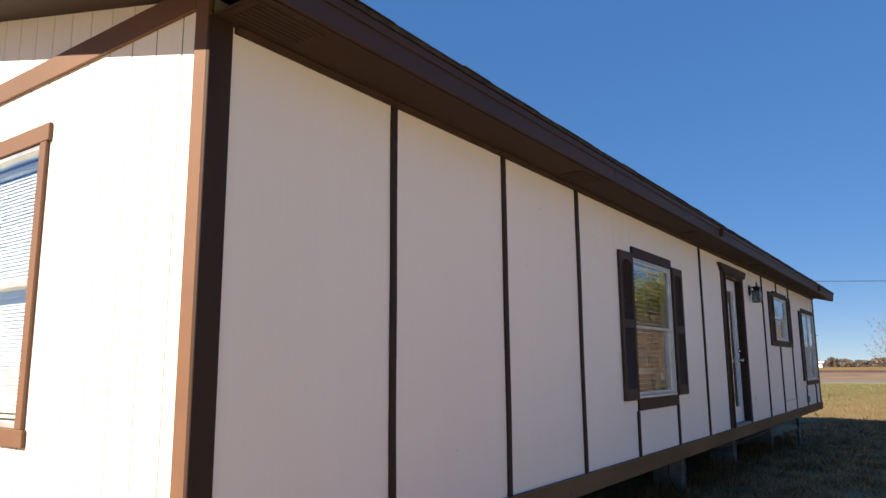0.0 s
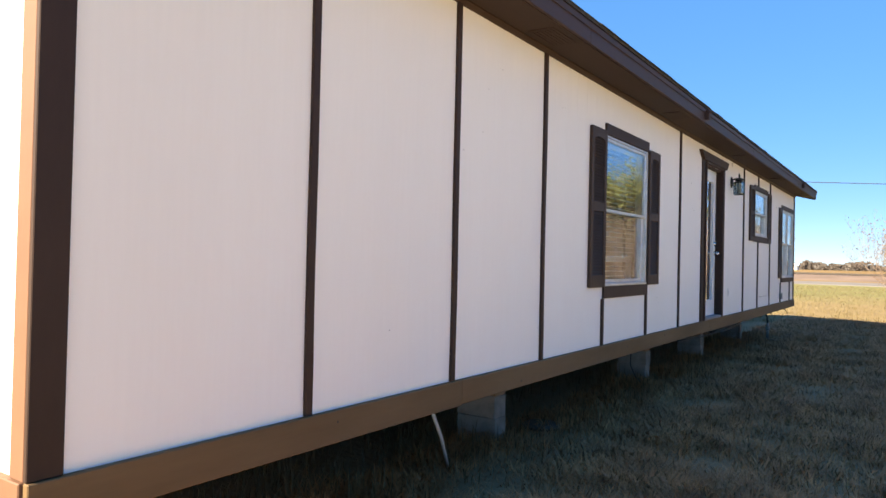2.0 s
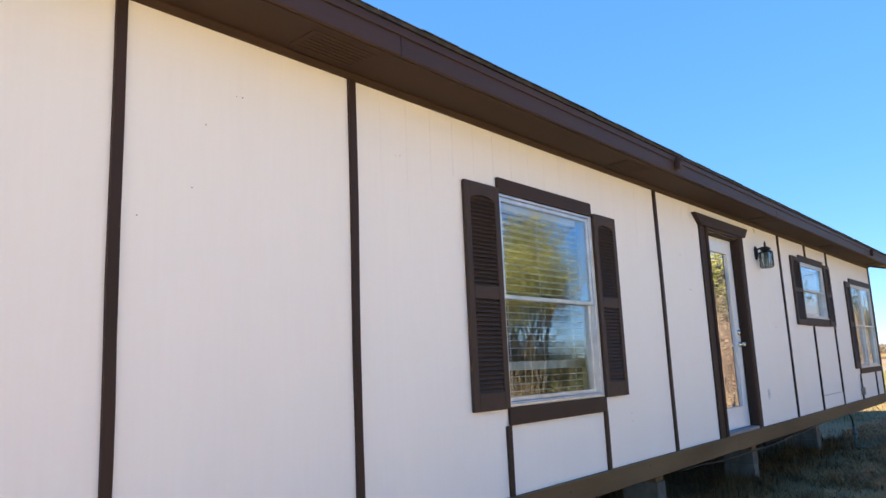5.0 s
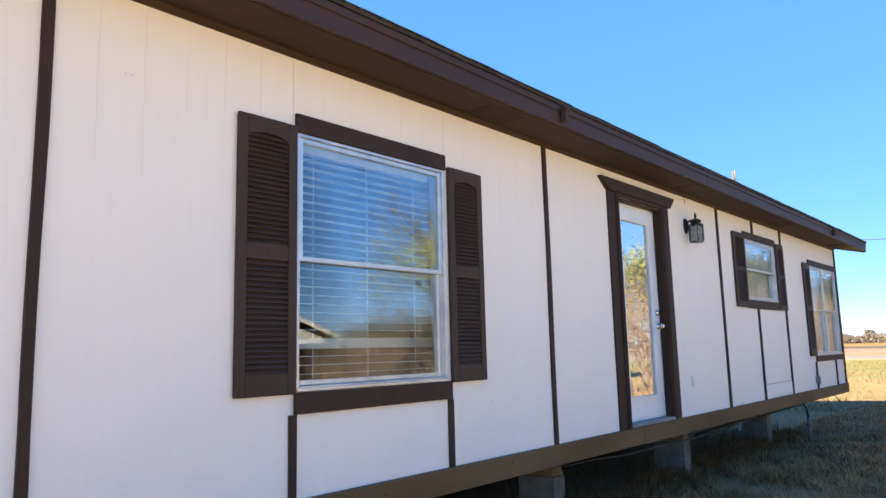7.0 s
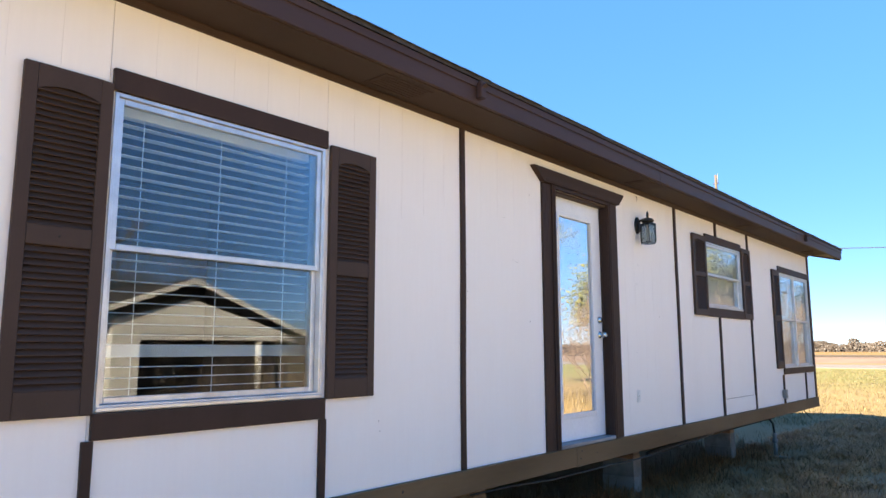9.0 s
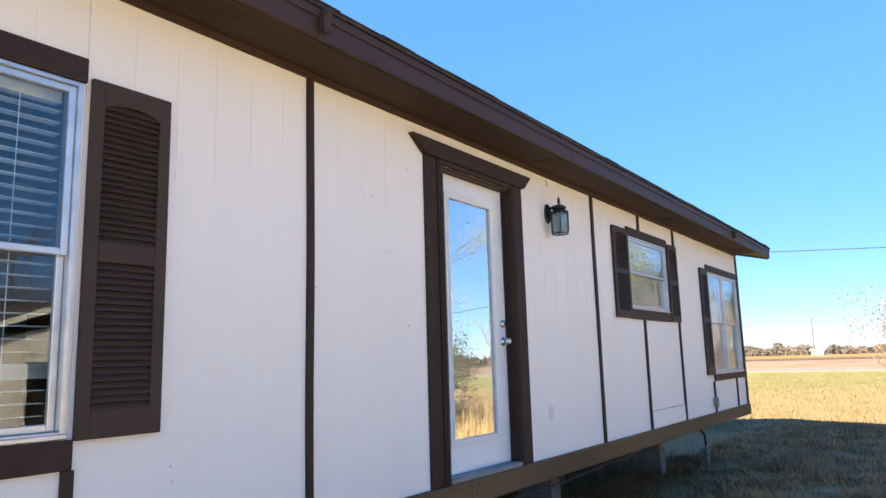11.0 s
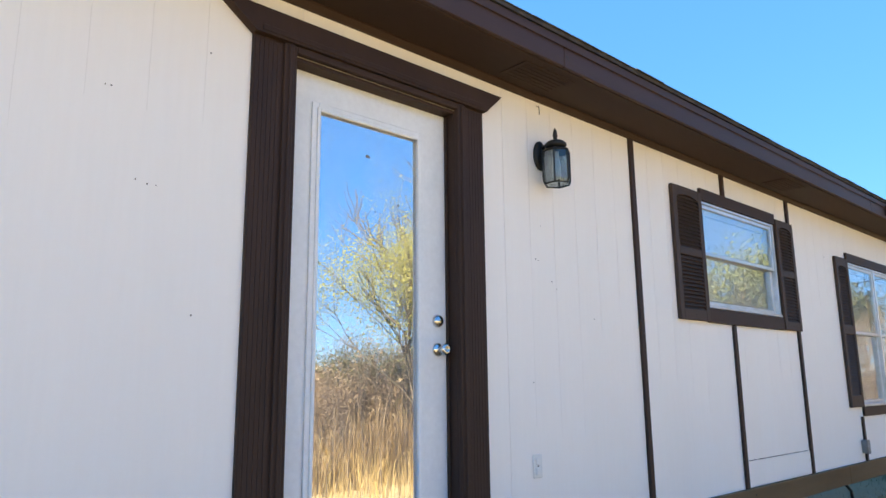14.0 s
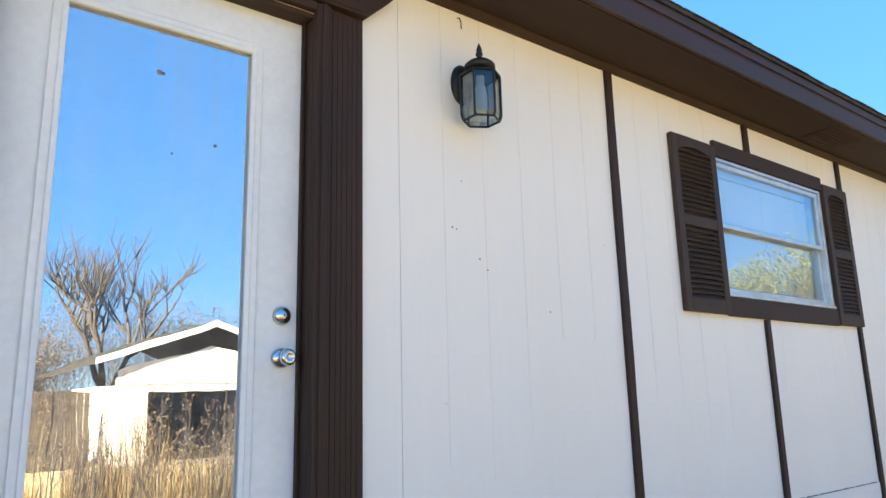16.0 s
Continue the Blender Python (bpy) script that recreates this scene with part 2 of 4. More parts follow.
# Dark groove colour: part dirt, part shadow painted in.
GROOVE_LINE = material("groove dirt and shadow paint", (0.07, 0.055, 0.04), (0.10, 0.08, 0.06), 8, 0.8, vary=0.0, bump=0)
STAIN = material("dark paint chips", (0.13, 0.11, 0.095), (0.30, 0.26, 0.23), 30, 0.8, vary=0.1, bump=0)


# ---- mesh building ----
class Build:
    """Gathers boxes, tubes and prisms into one mesh."""

    def __init__(self):
        self.v, self.f = [], []

    def add(self, verts, faces):
        k = len(self.v)
        self.v += [tuple(p) for p in verts]
        self.f += [tuple(i + k for i in q) for q in faces]
        return self

    def box(self, lo, hi, b=0.0, m=None):
        lo, hi = [min(p, q) for p, q in zip(lo, hi)], [max(p, q) for p, q in zip(lo, hi)]
        if not b:
            vs = [Vector((x, y, z)) for x in (lo[0], hi[0]) for y in (lo[1], hi[1]) for z in (lo[2], hi[2])]
            fs = [(0, 1, 3, 2), (4, 6, 7, 5), (0, 4, 5, 1), (2, 3, 7, 6), (0, 2, 6, 4), (1, 5, 7, 3)]
        else:
            vs, at = [], {}
            for i in (0, 1):
                for j in (0, 1):
                    for k in (0, 1):
                        c = [(lo, hi)[i][0], (lo, hi)[j][1], (lo, hi)[k][2]]
                        s = [b if e == 0 else -b for e in (i, j, k)]
                        for ax in range(3):
                            q = [c[d] + (0 if d == ax else s[d]) for d in range(3)]
                            at[i, j, k, ax] = len(vs)
                            vs.append(Vector(q))
            fs = []
            for ax in range(3):
                o = [d for d in range(3) if d != ax]
                for side in (0, 1):
                    q = []
                    for p, r in ((0, 0), (1, 0), (1, 1), (0, 1)):
                        e = [0, 0, 0]
                        e[ax], e[o[0]], e[o[1]] = side, p, r
                        q.append(at[(*e, ax)])
                    fs.append(tuple(q))
                for p in (0, 1):
                    for r in (0, 1):
                        e0, e1 = [0, 0, 0], [0, 0, 0]
                        e0[o[0]] = e1[o[0]] = p
                        e0[o[1]] = e1[o[1]] = r
                        e1[ax] = 1
                        fs.append((at[(*e0, o[0])], at[(*e1, o[0])], at[(*e1, o[1])], at[(*e0, o[1])]))
            for i in (0, 1):
                for j in (0, 1):
                    for k in (0, 1):
                        fs.append((at[i, j, k, 0], at[i, j, k, 1], at[i, j, k, 2]))
        if m:
            vs = [m @ p for p in vs]
        return self.add(vs, fs)

    def tube(self, pts, radii, n=8, cap=True):
        pts = [Vector(p) for p in pts]
        if not hasattr(radii, "__len__"):
            radii = [radii] * len(pts)
        rings, k0, vs, fs = [], 0, [], []
        side = None
        for i, p in enumerate(pts):
            d = (pts[min(i + 1, len(pts) - 1)] - pts[max(i - 1, 0)]).normalized()
            if side is None or side.cross(d).length < 0.05:
                side = d.orthogonal().normalized()
            side = (side - d * side.dot(d)).normalized()
            up = d.cross(side)
            for a in range(n):
                t = 2 * math.pi * a / n
                vs.append(p + (side * math.cos(t) + up * math.sin(t)) * radii[i])
        for i in range(len(pts) - 1):
            for a in range(n):
                b = (a + 1) % n
                fs.append((i * n + a, i * n + b, (i + 1) * n + b, (i + 1) * n + a))
        if cap:
            fs += [tuple(range(n - 1, -1, -1)), tuple((len(pts) - 1) * n + a for a in range(n))]
        return self.add(vs, fs)

    def lathe(self, profile, centre, n=20, axis="z"):
        """Turns (radius, height) pairs round an axis."""
        vs, fs = [], []
        c = Vector(centre)
        for r, h in profile:
            for a in range(n):
                t = 2 * math.pi * a / n
                x, y = r * math.cos(t), r * math.sin(t)
                vs.append(c + Vector((x, y, h) if axis == "z" else (h, x, y)))
        for i in range(len(profile) - 1):
            for a in range(n):
                b = (a + 1) % n
                fs.append((i * n + a, i * n + b, (i + 1) * n + b, (i + 1) * n + a))
        fs += [tuple(range(n - 1, -1, -1)), tuple((len(profile) - 1) * n + a for a in range(n))]
        return self.add(vs, fs)

    def prism(self, outline, axis, a, b):
        """Extrudes an outline of 2D points along an axis from a to b; the outline is given in the other two axes in order."""
        o = [d for d in range(3) if d != axis]
        vs = []
        for h in (a, b):
            for p in outline:
                q = [0, 0, 0]
                q[axis], q[o[0]], q[o[1]] = h, p[0], p[1]
                vs.append(q)
        n = len(outline)
        fs = [tuple(range(n)), tuple(range(2 * n - 1, n - 1, -1))]
        fs += [(i, (i + 1) % n, n + (i + 1) % n, n + i) for i in range(n)]
        return self.add(vs, fs)

    def mesh(self, name, mat, smooth=False, fix=True):
        me = bpy.data.meshes.new(name)
        me.from_pydata(self.v, [], self.f)
        me.materials.append(mat)
        if fix:
            bm = bmesh.new()
            bm.from_mesh(me)
            bmesh.ops.recalc_face_normals(bm, faces=bm.faces)
            bm.to_mesh(me)
            bm.free()
        if smooth:
            me.polygons.foreach_set("use_smooth", [True] * len(me.polygons))
        return me


def part(name, b, mat, parent=None, label="", smooth=False, fix=True):
    """Links a build, or a ready mesh, as ONE mesh object under a thing or a part."""
    ob = new(name, b if isinstance(b, bpy.types.Mesh) else b.mesh(name, mat, smooth, fix))
    ob.parent = parent
    if parent is not None:
        ob.matrix_parent_inverse = Matrix.Translation(-parent.matrix_basis.translation) if parent.parent is None else Matrix()
    if label:
        ob["label"] = label
    return ob


def thing(name, at, label, category, group="", kind=""):
    ob = new(name)
    ob.location = at
    ob.empty_display_size = 0.1
    return tagged(ob, label, category, group, kind)


def whole(name, b, mat, label, category, group="", kind="", smooth=False, fix=True):
    return tagged(part(name, b, mat, None, "", smooth, fix), label, category, group, kind)


# ---- plan ----
WX = -2.45                     # outer face of the long wall
Y0, Y1 = 1.89, 18.50           # the two gable walls
BX = -9.75                     # outer face of the back wall
ZB, ZS, ZT = 0.685, 0.838, 3.180   # skirt board bottom and top, soffit
GROOVE = 0.2033
SLOPE, EAVE_X, EAVE_Z, RAKE = 0.25, -2.11, 3.32, 0.42
RIDGE_X = (WX + BX) / 2
W1, W2, W3 = (6.805, 7.985, 1.365, 2.735), (13.765, 15.015, 2.10, 2.885), (16.71, 18.385, 1.335, 2.755)
DOOR = (10.385, 11.325, 0.85, 2.925)
GW = (-5.10, -3.875, 1.385, 2.885)


def pieces(u0, u1, z0, z1, holes):
    """The stretches of a wall from u0 to u1 and z0 to z1 that no hole takes."""
    cuts = sorted({u0, u1, *[min(max(q, u0), u1) for h in holes for q in h[:2]]})
    out = []
    for a, b in zip(cuts, cuts[1:]):
        if b - a < 1e-4:
            continue
        spans = [(z0, z1)]
        for h in holes:
            if h[0] < (a + b) / 2 < h[1]:
                spans = [s for lo, hi in spans for s in ((lo, min(hi, h[2])), (max(lo, h[3]), hi)) if s[1] - s[0] > 1e-4]
        out += [(a, b, *s) for s in spans]
    return out


# ---- house shell ----
holes = [W1, W2, W3, DOOR]
b = Build()
for a, c, lo, hi in pieces(Y0 + 0.12, Y1 - 0.12, 0.70, ZT + 0.1, holes):
    b.box((WX - 0.12, a, lo), (WX - 0.012, c, hi))
wall_long = whole("wall_east", b, DRYWALL, "long off-white wooden siding wall of a manufactured home", "wall", kind="structure")
b = Build()
for a, c, lo, hi in pieces(BX + 0.12, WX - 0.012, 0.70, ZT + 0.1, [GW]):
    b.box((a, Y0 + 0.012, lo), (c, Y0 + 0.12, hi))
b.prism([(BX + 0.12, ZT + 0.1), (WX - 0.012, ZT + 0.1), (RIDGE_X, ZT + 0.1 + SLOPE * (WX - RIDGE_X))], 1, Y0 + 0.012, Y0 + 0.1)
wall_gable = whole("wall_south", b, DRYWALL, "sunlit cream gable wall of grooved siding with brown trim", "wall", kind="structure")
b = Build().box((BX + 0.12, Y1 - 0.12, 0.70), (WX - 0.002, Y1, ZT + 0.1))
b.prism([(BX + 0.12, ZT + 0.1), (WX - 0.002, ZT + 0.1), (RIDGE_X, ZT + 0.1 + SLOPE * (WX - RIDGE_X))], 1, Y1 - 0.1, Y1)
whole("wall_north", b, SIDING, "plain off-white end wall of the home", "wall", kind="structure")
whole("wall_west", Build().box((BX, Y0, 0.70), (BX + 0.12, Y1, ZT + 0.1)), SIDING, "plain off-white back wall of the home", "wall", kind="structure")
# Unseen panel, added to keep light out from under the home.
whole("wall_skirting", Build().box((BX, Y0, -0.05), (BX + 0.03, Y1, 0.70)), SIDING, "unseen back skirting added to block light under the home", "wall", kind="structure")
whole("floor", Build().box((BX + 0.12, Y0 + 0.12, 0.70), (WX - 0.12, Y1 - 0.12, 0.85)), DIM_ROOM, "raised floor inside the home", "floor", kind="structure")
whole("ceiling", Build().box((BX + 0.12, Y0 + 0.12, ZT + 0.03), (WX - 0.12, Y1 - 0.12, ZT + 0.09)), DIM_ROOM, "flat ceiling inside the home, painted dark for shade", "ceiling", kind="structure")
b = Build()
for y in (5.9, 9.4, 12.9, 16.0):
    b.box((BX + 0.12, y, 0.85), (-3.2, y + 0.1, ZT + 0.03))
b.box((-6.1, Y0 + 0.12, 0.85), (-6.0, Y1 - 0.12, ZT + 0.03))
whole("wall_inner", b, DIM_ROOM, "plain partitions inside the home, painted dark for shade", "wall", kind="structure")

# roof: two slabs, shingle courses along the eave, fascia, soffit
ry0, ry1 = Y0 - RAKE, Y1 + 1.0
ez = EAVE_Z + 0.02
rz = ez + SLOPE * (EAVE_X - RIDGE_X)
roof = whole("roof", Build().prism([(EAVE_X + 0.02, ez), (EAVE_X + 0.02, ez + 0.025), (RIDGE_X, rz + 0.025), (2 * RIDGE_X - EAVE_X, ez + 0.025), (2 * RIDGE_X - EAVE_X, ez), (RIDGE_X, rz)], 1, ry0 - 0.01, ry1 + 0.01), SHINGLE, "low-pitched dark asphalt shingle roof", "roof", kind="structure")
fascia = thing("fascia_1", (EAVE_X, (ry0 + ry1) / 2, ZT + 0.005), "long dark brown painted fascia boards under the roof edge", "fascia", kind="structure")
ends = [ry0, 5.6, 11.78, 16.55, ry1]
for a, c in zip(ends, ends[1:]):
    part("board", Build().box((EAVE_X, a + 0.0015, ZT + 0.005 + random.uniform(-0.003, 0.003)), (EAVE_X - 0.022, c - 0.0015, EAVE_Z + 0.018), 0.003), FASCIA, fascia)
whole("trim_drip_edge", Build().box((EAVE_X + 0.001, ry0, EAVE_Z - 0.028), (EAVE_X + 0.010, ry1, EAVE_Z + 0.0185), 0.002), FASCIA, "dark brown drip edge along the roof", "trim", kind="structure")
whole("fascia_2", Build().box((2 * RIDGE_X - EAVE_X, ry0, ZT + 0.005), (2 * RIDGE_X - EAVE_X + 0.022, ry1, EAVE_Z + 0.018), 0.003), FASCIA, "dark brown fascia board along the back eave", "fascia", kind="structure")
for k, y in ((1, ry0), (2, ry1)):
    b = Build()
    for s in (1, -1):
        e = EAVE_X - 0.023 if s > 0 else 2 * RIDGE_X - EAVE_X + 0.023
        b.prism([(e, ez - 0.172), (e, ez - 0.004), (RIDGE_X, rz - 0.004), (RIDGE_X, rz - 0.172)], 1, y, y + (0.022 if k == 1 else -0.022))
    whole("rake_%d" % k, b, FASCIA, "sloping dark brown rake board on the gable end", "fascia", kind="structure")
    b = Build()
    g = Y0 if k == 1 else Y1
    for s in (1, -1):
        e = EAVE_X - 0.023 if s > 0 else 2 * RIDGE_X - EAVE_X + 0.023
        b.prism([(e, ez - 0.150), (e, ez - 0.138), (RIDGE_X, rz - 0.138), (RIDGE_X, rz - 0.150)], 1, y + (0.023 if k == 1 else -0.023), g)
    # The north soffit's lighter brown paints light bounced from sunlit ground.
    whole("soffit_%d" % (k + 1), b, BROWN_LONG if k == 2 else SOFFIT, "brown painted soffit board under the gable overhang", "soffit", kind="structure")
soffit = whole("soffit_1", Build().box((EAVE_X - 0.023, Y0 - 0.002, ZT), (WX - 0.012, Y1 + 0.002, ZT + 0.012)), SOFFIT, "brown painted soffit under the long eave", "soffit", kind="structure")
b = Build().prism([(WX, ZT - 0.032), (WX + 0.014, ZT - 0.03), (WX + 0.034, ZT - 0.01), (WX + 0.034, ZT), (WX, ZT)], 1, Y0 + 0.12, Y1)
whole("trim_soffit", b, BROWN, "narrow brown moulding between wall and soffit", "trim", kind="structure")
b = Build()
b.box((0, -0.15, 0), (-0.14, 0.15, 0.006), 0.002)
tab = b.mesh("shingle", SHINGLE)
y, k = ry0, 0
while y < ry1 - 0.2:
    ob = part("shingle", tab, None, roof)
    ob.matrix_basis = pose(EAVE_X + 0.03 + random.uniform(-0.004, 0.006), y + 0.152, ez + 0.018 + random.uniform(0, 0.004), 0, 14 + random.uniform(-1.5, 2), random.uniform(-0.5, 0.5))
    y += 0.304

# siding panels with their grooves, each panel a piece of its wall
edges = [1.90 + 1.22 * k for k in range(14)] + [Y1 - 0.003]
for k, (p0, p1) in enumerate(zip(edges, edges[1:])):
    b = Build()
    n = max(1, round((p1 - p0) / GROOVE)) if k > 2 else 1
    for q in pieces(p0 + 0.001, p1 - 0.001, 0.80, ZT - 0.002, holes):
        b.box((WX - 0.0119, q[0], q[2]), (WX - 0.0016, q[1], q[3]))
    for q in range(n):
        a, c = p0 + (p1 - p0) * q / n, p0 + (p1 - p0) * (q + 1) / n
        # the thick paint has filled the grooves lower down
        low = random.uniform(2.35, 2.8) if k < 8 else random.uniform(1.3, 2.4)
        for s in pieces(a + (0.0012 if q == 0 else 0), c - (0.0012 if q == n - 1 else 0), 0.80, low, holes):
            b.box((WX - 0.0015, s[0], s[2]), (WX, s[1], s[3]))
        g = random.uniform(0.0008, 0.0013)
        for s in pieces(a + g, c - g, low, ZT - 0.002, holes):
            b.box((WX - 0.0015, s[0], s[2]), (WX, s[1], s[3]))
    part("siding_panel", b, SIDING, wall_long)
edges = [WX - 0.002 - 1.22 * k for k in range(6)] + [BX]
for p1, p0 in zip(edges, edges[1:]):
    b = Build()
    n = max(1, round((p1 - p0) / GROOVE))
    for k in range(n):
        a, c = p0 + (p1 - p0) * k / n, p0 + (p1 - p0) * (k + 1) / n
        top = min(rz, ez + SLOPE * (min(EAVE_X - a, a - 2 * RIDGE_X + EAVE_X)) - 0.15)
        for q in pieces(a + 0.0036, c - 0.0036, 0.80, top, [GW]):
            b.box((q[0], Y0, q[2]), (q[1], Y0 + 0.0115, q[3]), 0.0006)
    part("siding_panel", b, SIDING, wall_gable)
b = Build()
for q in pieces(BX + 0.02, WX - 0.003, 0.80, ZT + 0.1, [GW]):
    b.box((q[0], Y0 + 0.0012, q[2]), (q[1], Y0 + 0.0119, q[3]))
part("groove_backing", b, GROOVE_LINE, wall_gable, "dirt and painted shadow in the siding grooves")


# ---- battens, corner boards, skirt ----
def batten(y, z0, z1, w=0.045, t=0.019):
    """A thin strip, not quite straight."""
    n = max(2, int((z1 - z0) / 0.22))
    vs, fs = [], []
    for k in range(n + 1):
        z = z0 + (z1 - z0) * k / n
        o, q = 0.006 * noise.noise((y * 3.7, z * 1.1, 0)), 0.003 * noise.noise((y * 5.1, z * 2.3, 4))
        a, c, x = y - w / 2 + o + q, y + w / 2 + o - q, WX + t
        vs += [(WX, a, z), (x - 0.003, a, z), (x, a + 0.003, z), (x, c - 0.003, z), (x - 0.003, c, z), (WX, c, z)]
    for k in range(n):
        fs += [(6 * k + e, 6 * k + (e + 1) % 6, 6 * k + 6 + (e + 1) % 6, 6 * k + 6 + e) for e in range(6)]
    fs += [(0, 1, 2, 3, 4, 5), tuple(6 * n + e for e in (5, 4, 3, 2, 1, 0))]
    return part("batten", Build().add(vs, fs), BROWN, wall_long)


full = ZT - 0.033
for y, z0, z1 in ((3.12, ZS, full), (4.34, ZS, full), (5.555, ZS, full), (6.782, ZS, 1.252), (8.0, ZS, 1.252), (9.205, ZS, full), (12.887, ZS, full),
                  (14.135, ZS, 1.992), (14.135, 2.978, full), (15.335, ZS, full), (16.655, ZS, 1.243), (17.885, ZS, 1.243)):
    batten(y, z0, z1)
part("corner_board", Build().box((WX, Y0 - 0.02, ZS), (WX + 0.02, Y0 + 0.10, ZT - 0.001), 0.003), BROWN, wall_long)
part("corner_board", Build().box((WX, Y1 - 0.06, ZS), (WX + 0.02, Y1, full), 0.003), BROWN, wall_long)
part("corner_board", Build().box((WX, Y0 - 0.02, ZS), (WX - 0.09, Y0 - 0.001, ZT + 0.1), 0.003), SUNLIT_BROWN, wall_gable)
part("frieze_board", Build().box((WX - 0.0905, Y0 - 0.02, 3.235), (BX, Y0 - 0.001, 3.36), 0.003), SUNLIT_BROWN, wall_gable)
# the skirt is laid in lengths with butt joints
joints = [Y0 - 0.022, 4.42, 10.62, 16.1, Y1 + 0.012]
for a, c in zip(joints, joints[1:]):
    part("skirt_board", Build().box((WX + 0.001, a + 0.001, ZB + random.uniform(-0.006, 0.004)), (WX + 0.034, c - 0.001, ZS - 0.001), 0.004), BROWN_LONG, wall_long)
part("skirt_board", Build().box((BX, Y0 - 0.034, ZB), (WX, Y0 - 0.001, ZS - 0.001), 0.004), SUNLIT_BROWN, wall_gable)


# ---- windows ----
def sash(parent, y0, y1, z0, z1, x, w=0.028, t=0.024):
    """Four aluminium bars with a pane between."""
    for name, lo, hi in (("stile", (y0, z0), (y0 + w, z1)), ("stile", (y1 - w, z0), (y1, z1)), ("rail", (y0 + w, z1 - w), (y1 - w, z1)), ("rail", (y0 + w, z0), (y1 - w, z0 + w))):
        part(name, Build().box((x, lo[0], lo[1]), (x - t, hi[0], hi[1]), 0.003), ALU, parent)
    ob = part("pane", Build().box((x - 0.009, y0 + w - 0.004, z0 + w - 0.004), (x - 0.013, y1 - w + 0.004, z1 - w + 0.004)), GLASS, parent, "clear glass pane")
    ob.visible_shadow = False


def window(name, box, label, units=1):
    y0, y1, z0, z1 = box
    w = thing(name, (WX, (y0 + y1) / 2, z0), label, "window", kind="structure")
    f = 0.018
    for n, lo, hi in (("frame", (y0, z0), (y0 + f, z1)), ("frame", (y1 - f, z0), (y1, z1)), ("frame", (y0 + f, z1 - f), (y1 - f, z1)), ("frame", (y0 + f, z0), (y1 - f, z0 + f + 0.01))):
        part(n, Build().box((WX + 0.008, lo[0], lo[1]), (WX - 0.11, hi[0], hi[1]), 0.002), ALU, w, "aluminium window frame")
    part("sill_lip", Build().box((WX + 0.02, y0 - 0.002, z0 + 0.001), (WX + 0.0085, y1 + 0.002, z0 + 0.02), 0.003), ALU, w)
    step = (y1 - y0 - 2 * f) / units
    zm = (z0 + z1) / 2 + 0.005
    for k in range(units):
        a, c = y0 + f + k * step, y0 + f + (k + 1) * step
        if k:
            part("mullion", Build().box((WX + 0.006, a - 0.018, z0 + f + 0.011), (WX - 0.08, a + 0.018, z1 - f - 0.001), 0.003), ALU, w)
        sash(w, a + 0.001 + (0.018 if k else 0), c - 0.001 - (0.018 if k < units - 1 else 0), zm - 0.012, z1 - f - 0.001, WX - 0.004)
        sash(w, a + 0.001 + (0.018 if k else 0), c - 0.001 - (0.018 if k < units - 1 else 0), z0 + f + 0.011, zm + 0.018, WX - 0.030)
    return w


def blind(y0, y1, z0, z1, x, gap, depth, tilt, label, along_x=None):
    """A hanging blind: head rail, every slat, ladder cords, bottom rail."""
    th = thing("window_blind", (x, (y0 + y1) / 2, z0) if along_x is None else ((y0 + y1) / 2, x, z0), label, "blind", "window blinds")
    n = int((z1 - 0.05 - z0 - 0.03) / gap)

    def put(name, lo, hi, bev=0.0):
        if along_x is not None:
            lo, hi = (lo[1], lo[0], lo[2]), (hi[1], hi[0], hi[2])
        return part(name, Build().box(lo, hi, bev), VINYL, th)

    put("head_rail", (x - depth / 2, y0, z1 - 0.045), (x + depth / 2, y1, z1), 0.003)
    put("bottom_rail", (x - depth / 2, y0, z0), (x + depth / 2, y1, z0 + 0.018), 0.003)
    sl = Build().box((-depth / 2, -(y1 - y0) / 2, -0.0012), (depth / 2, (y1 - y0) / 2, 0.0012)).mesh("slat", VINYL)
    for k in range(n):
        ob = part("slat", sl, None, th)
        ob.matrix_parent_inverse = Matrix()
        jit = random.uniform(-1.5, 1.5)
        z = 0.03 + gap * (k + 0.5)
        ob.matrix_basis = pose(0, 0, z, 0, tilt + jit, random.uniform(-0.1, 0.1)) if along_x is None else pose(0, 0, z, 0, 0, 90) @ pose(0, 0, 0, 0, tilt + jit, 0)
    for q in (0.14, 0.5, 0.86):
        y = y0 + (y1 - y0) * q
        put("cord", (x + depth / 2 + 0.001, y - 0.0015, z0 + 0.01), (x + depth / 2 + 0.003, y + 0.0015, z1 - 0.04))
    return th


def casing(parent_name, y0, y1, zlo, zhi, label):
    return whole(parent_name, Build().box((WX, y0, zlo), (WX + 0.022, y1, zhi), 0.003), BROWN, label, "trim", kind="structure")


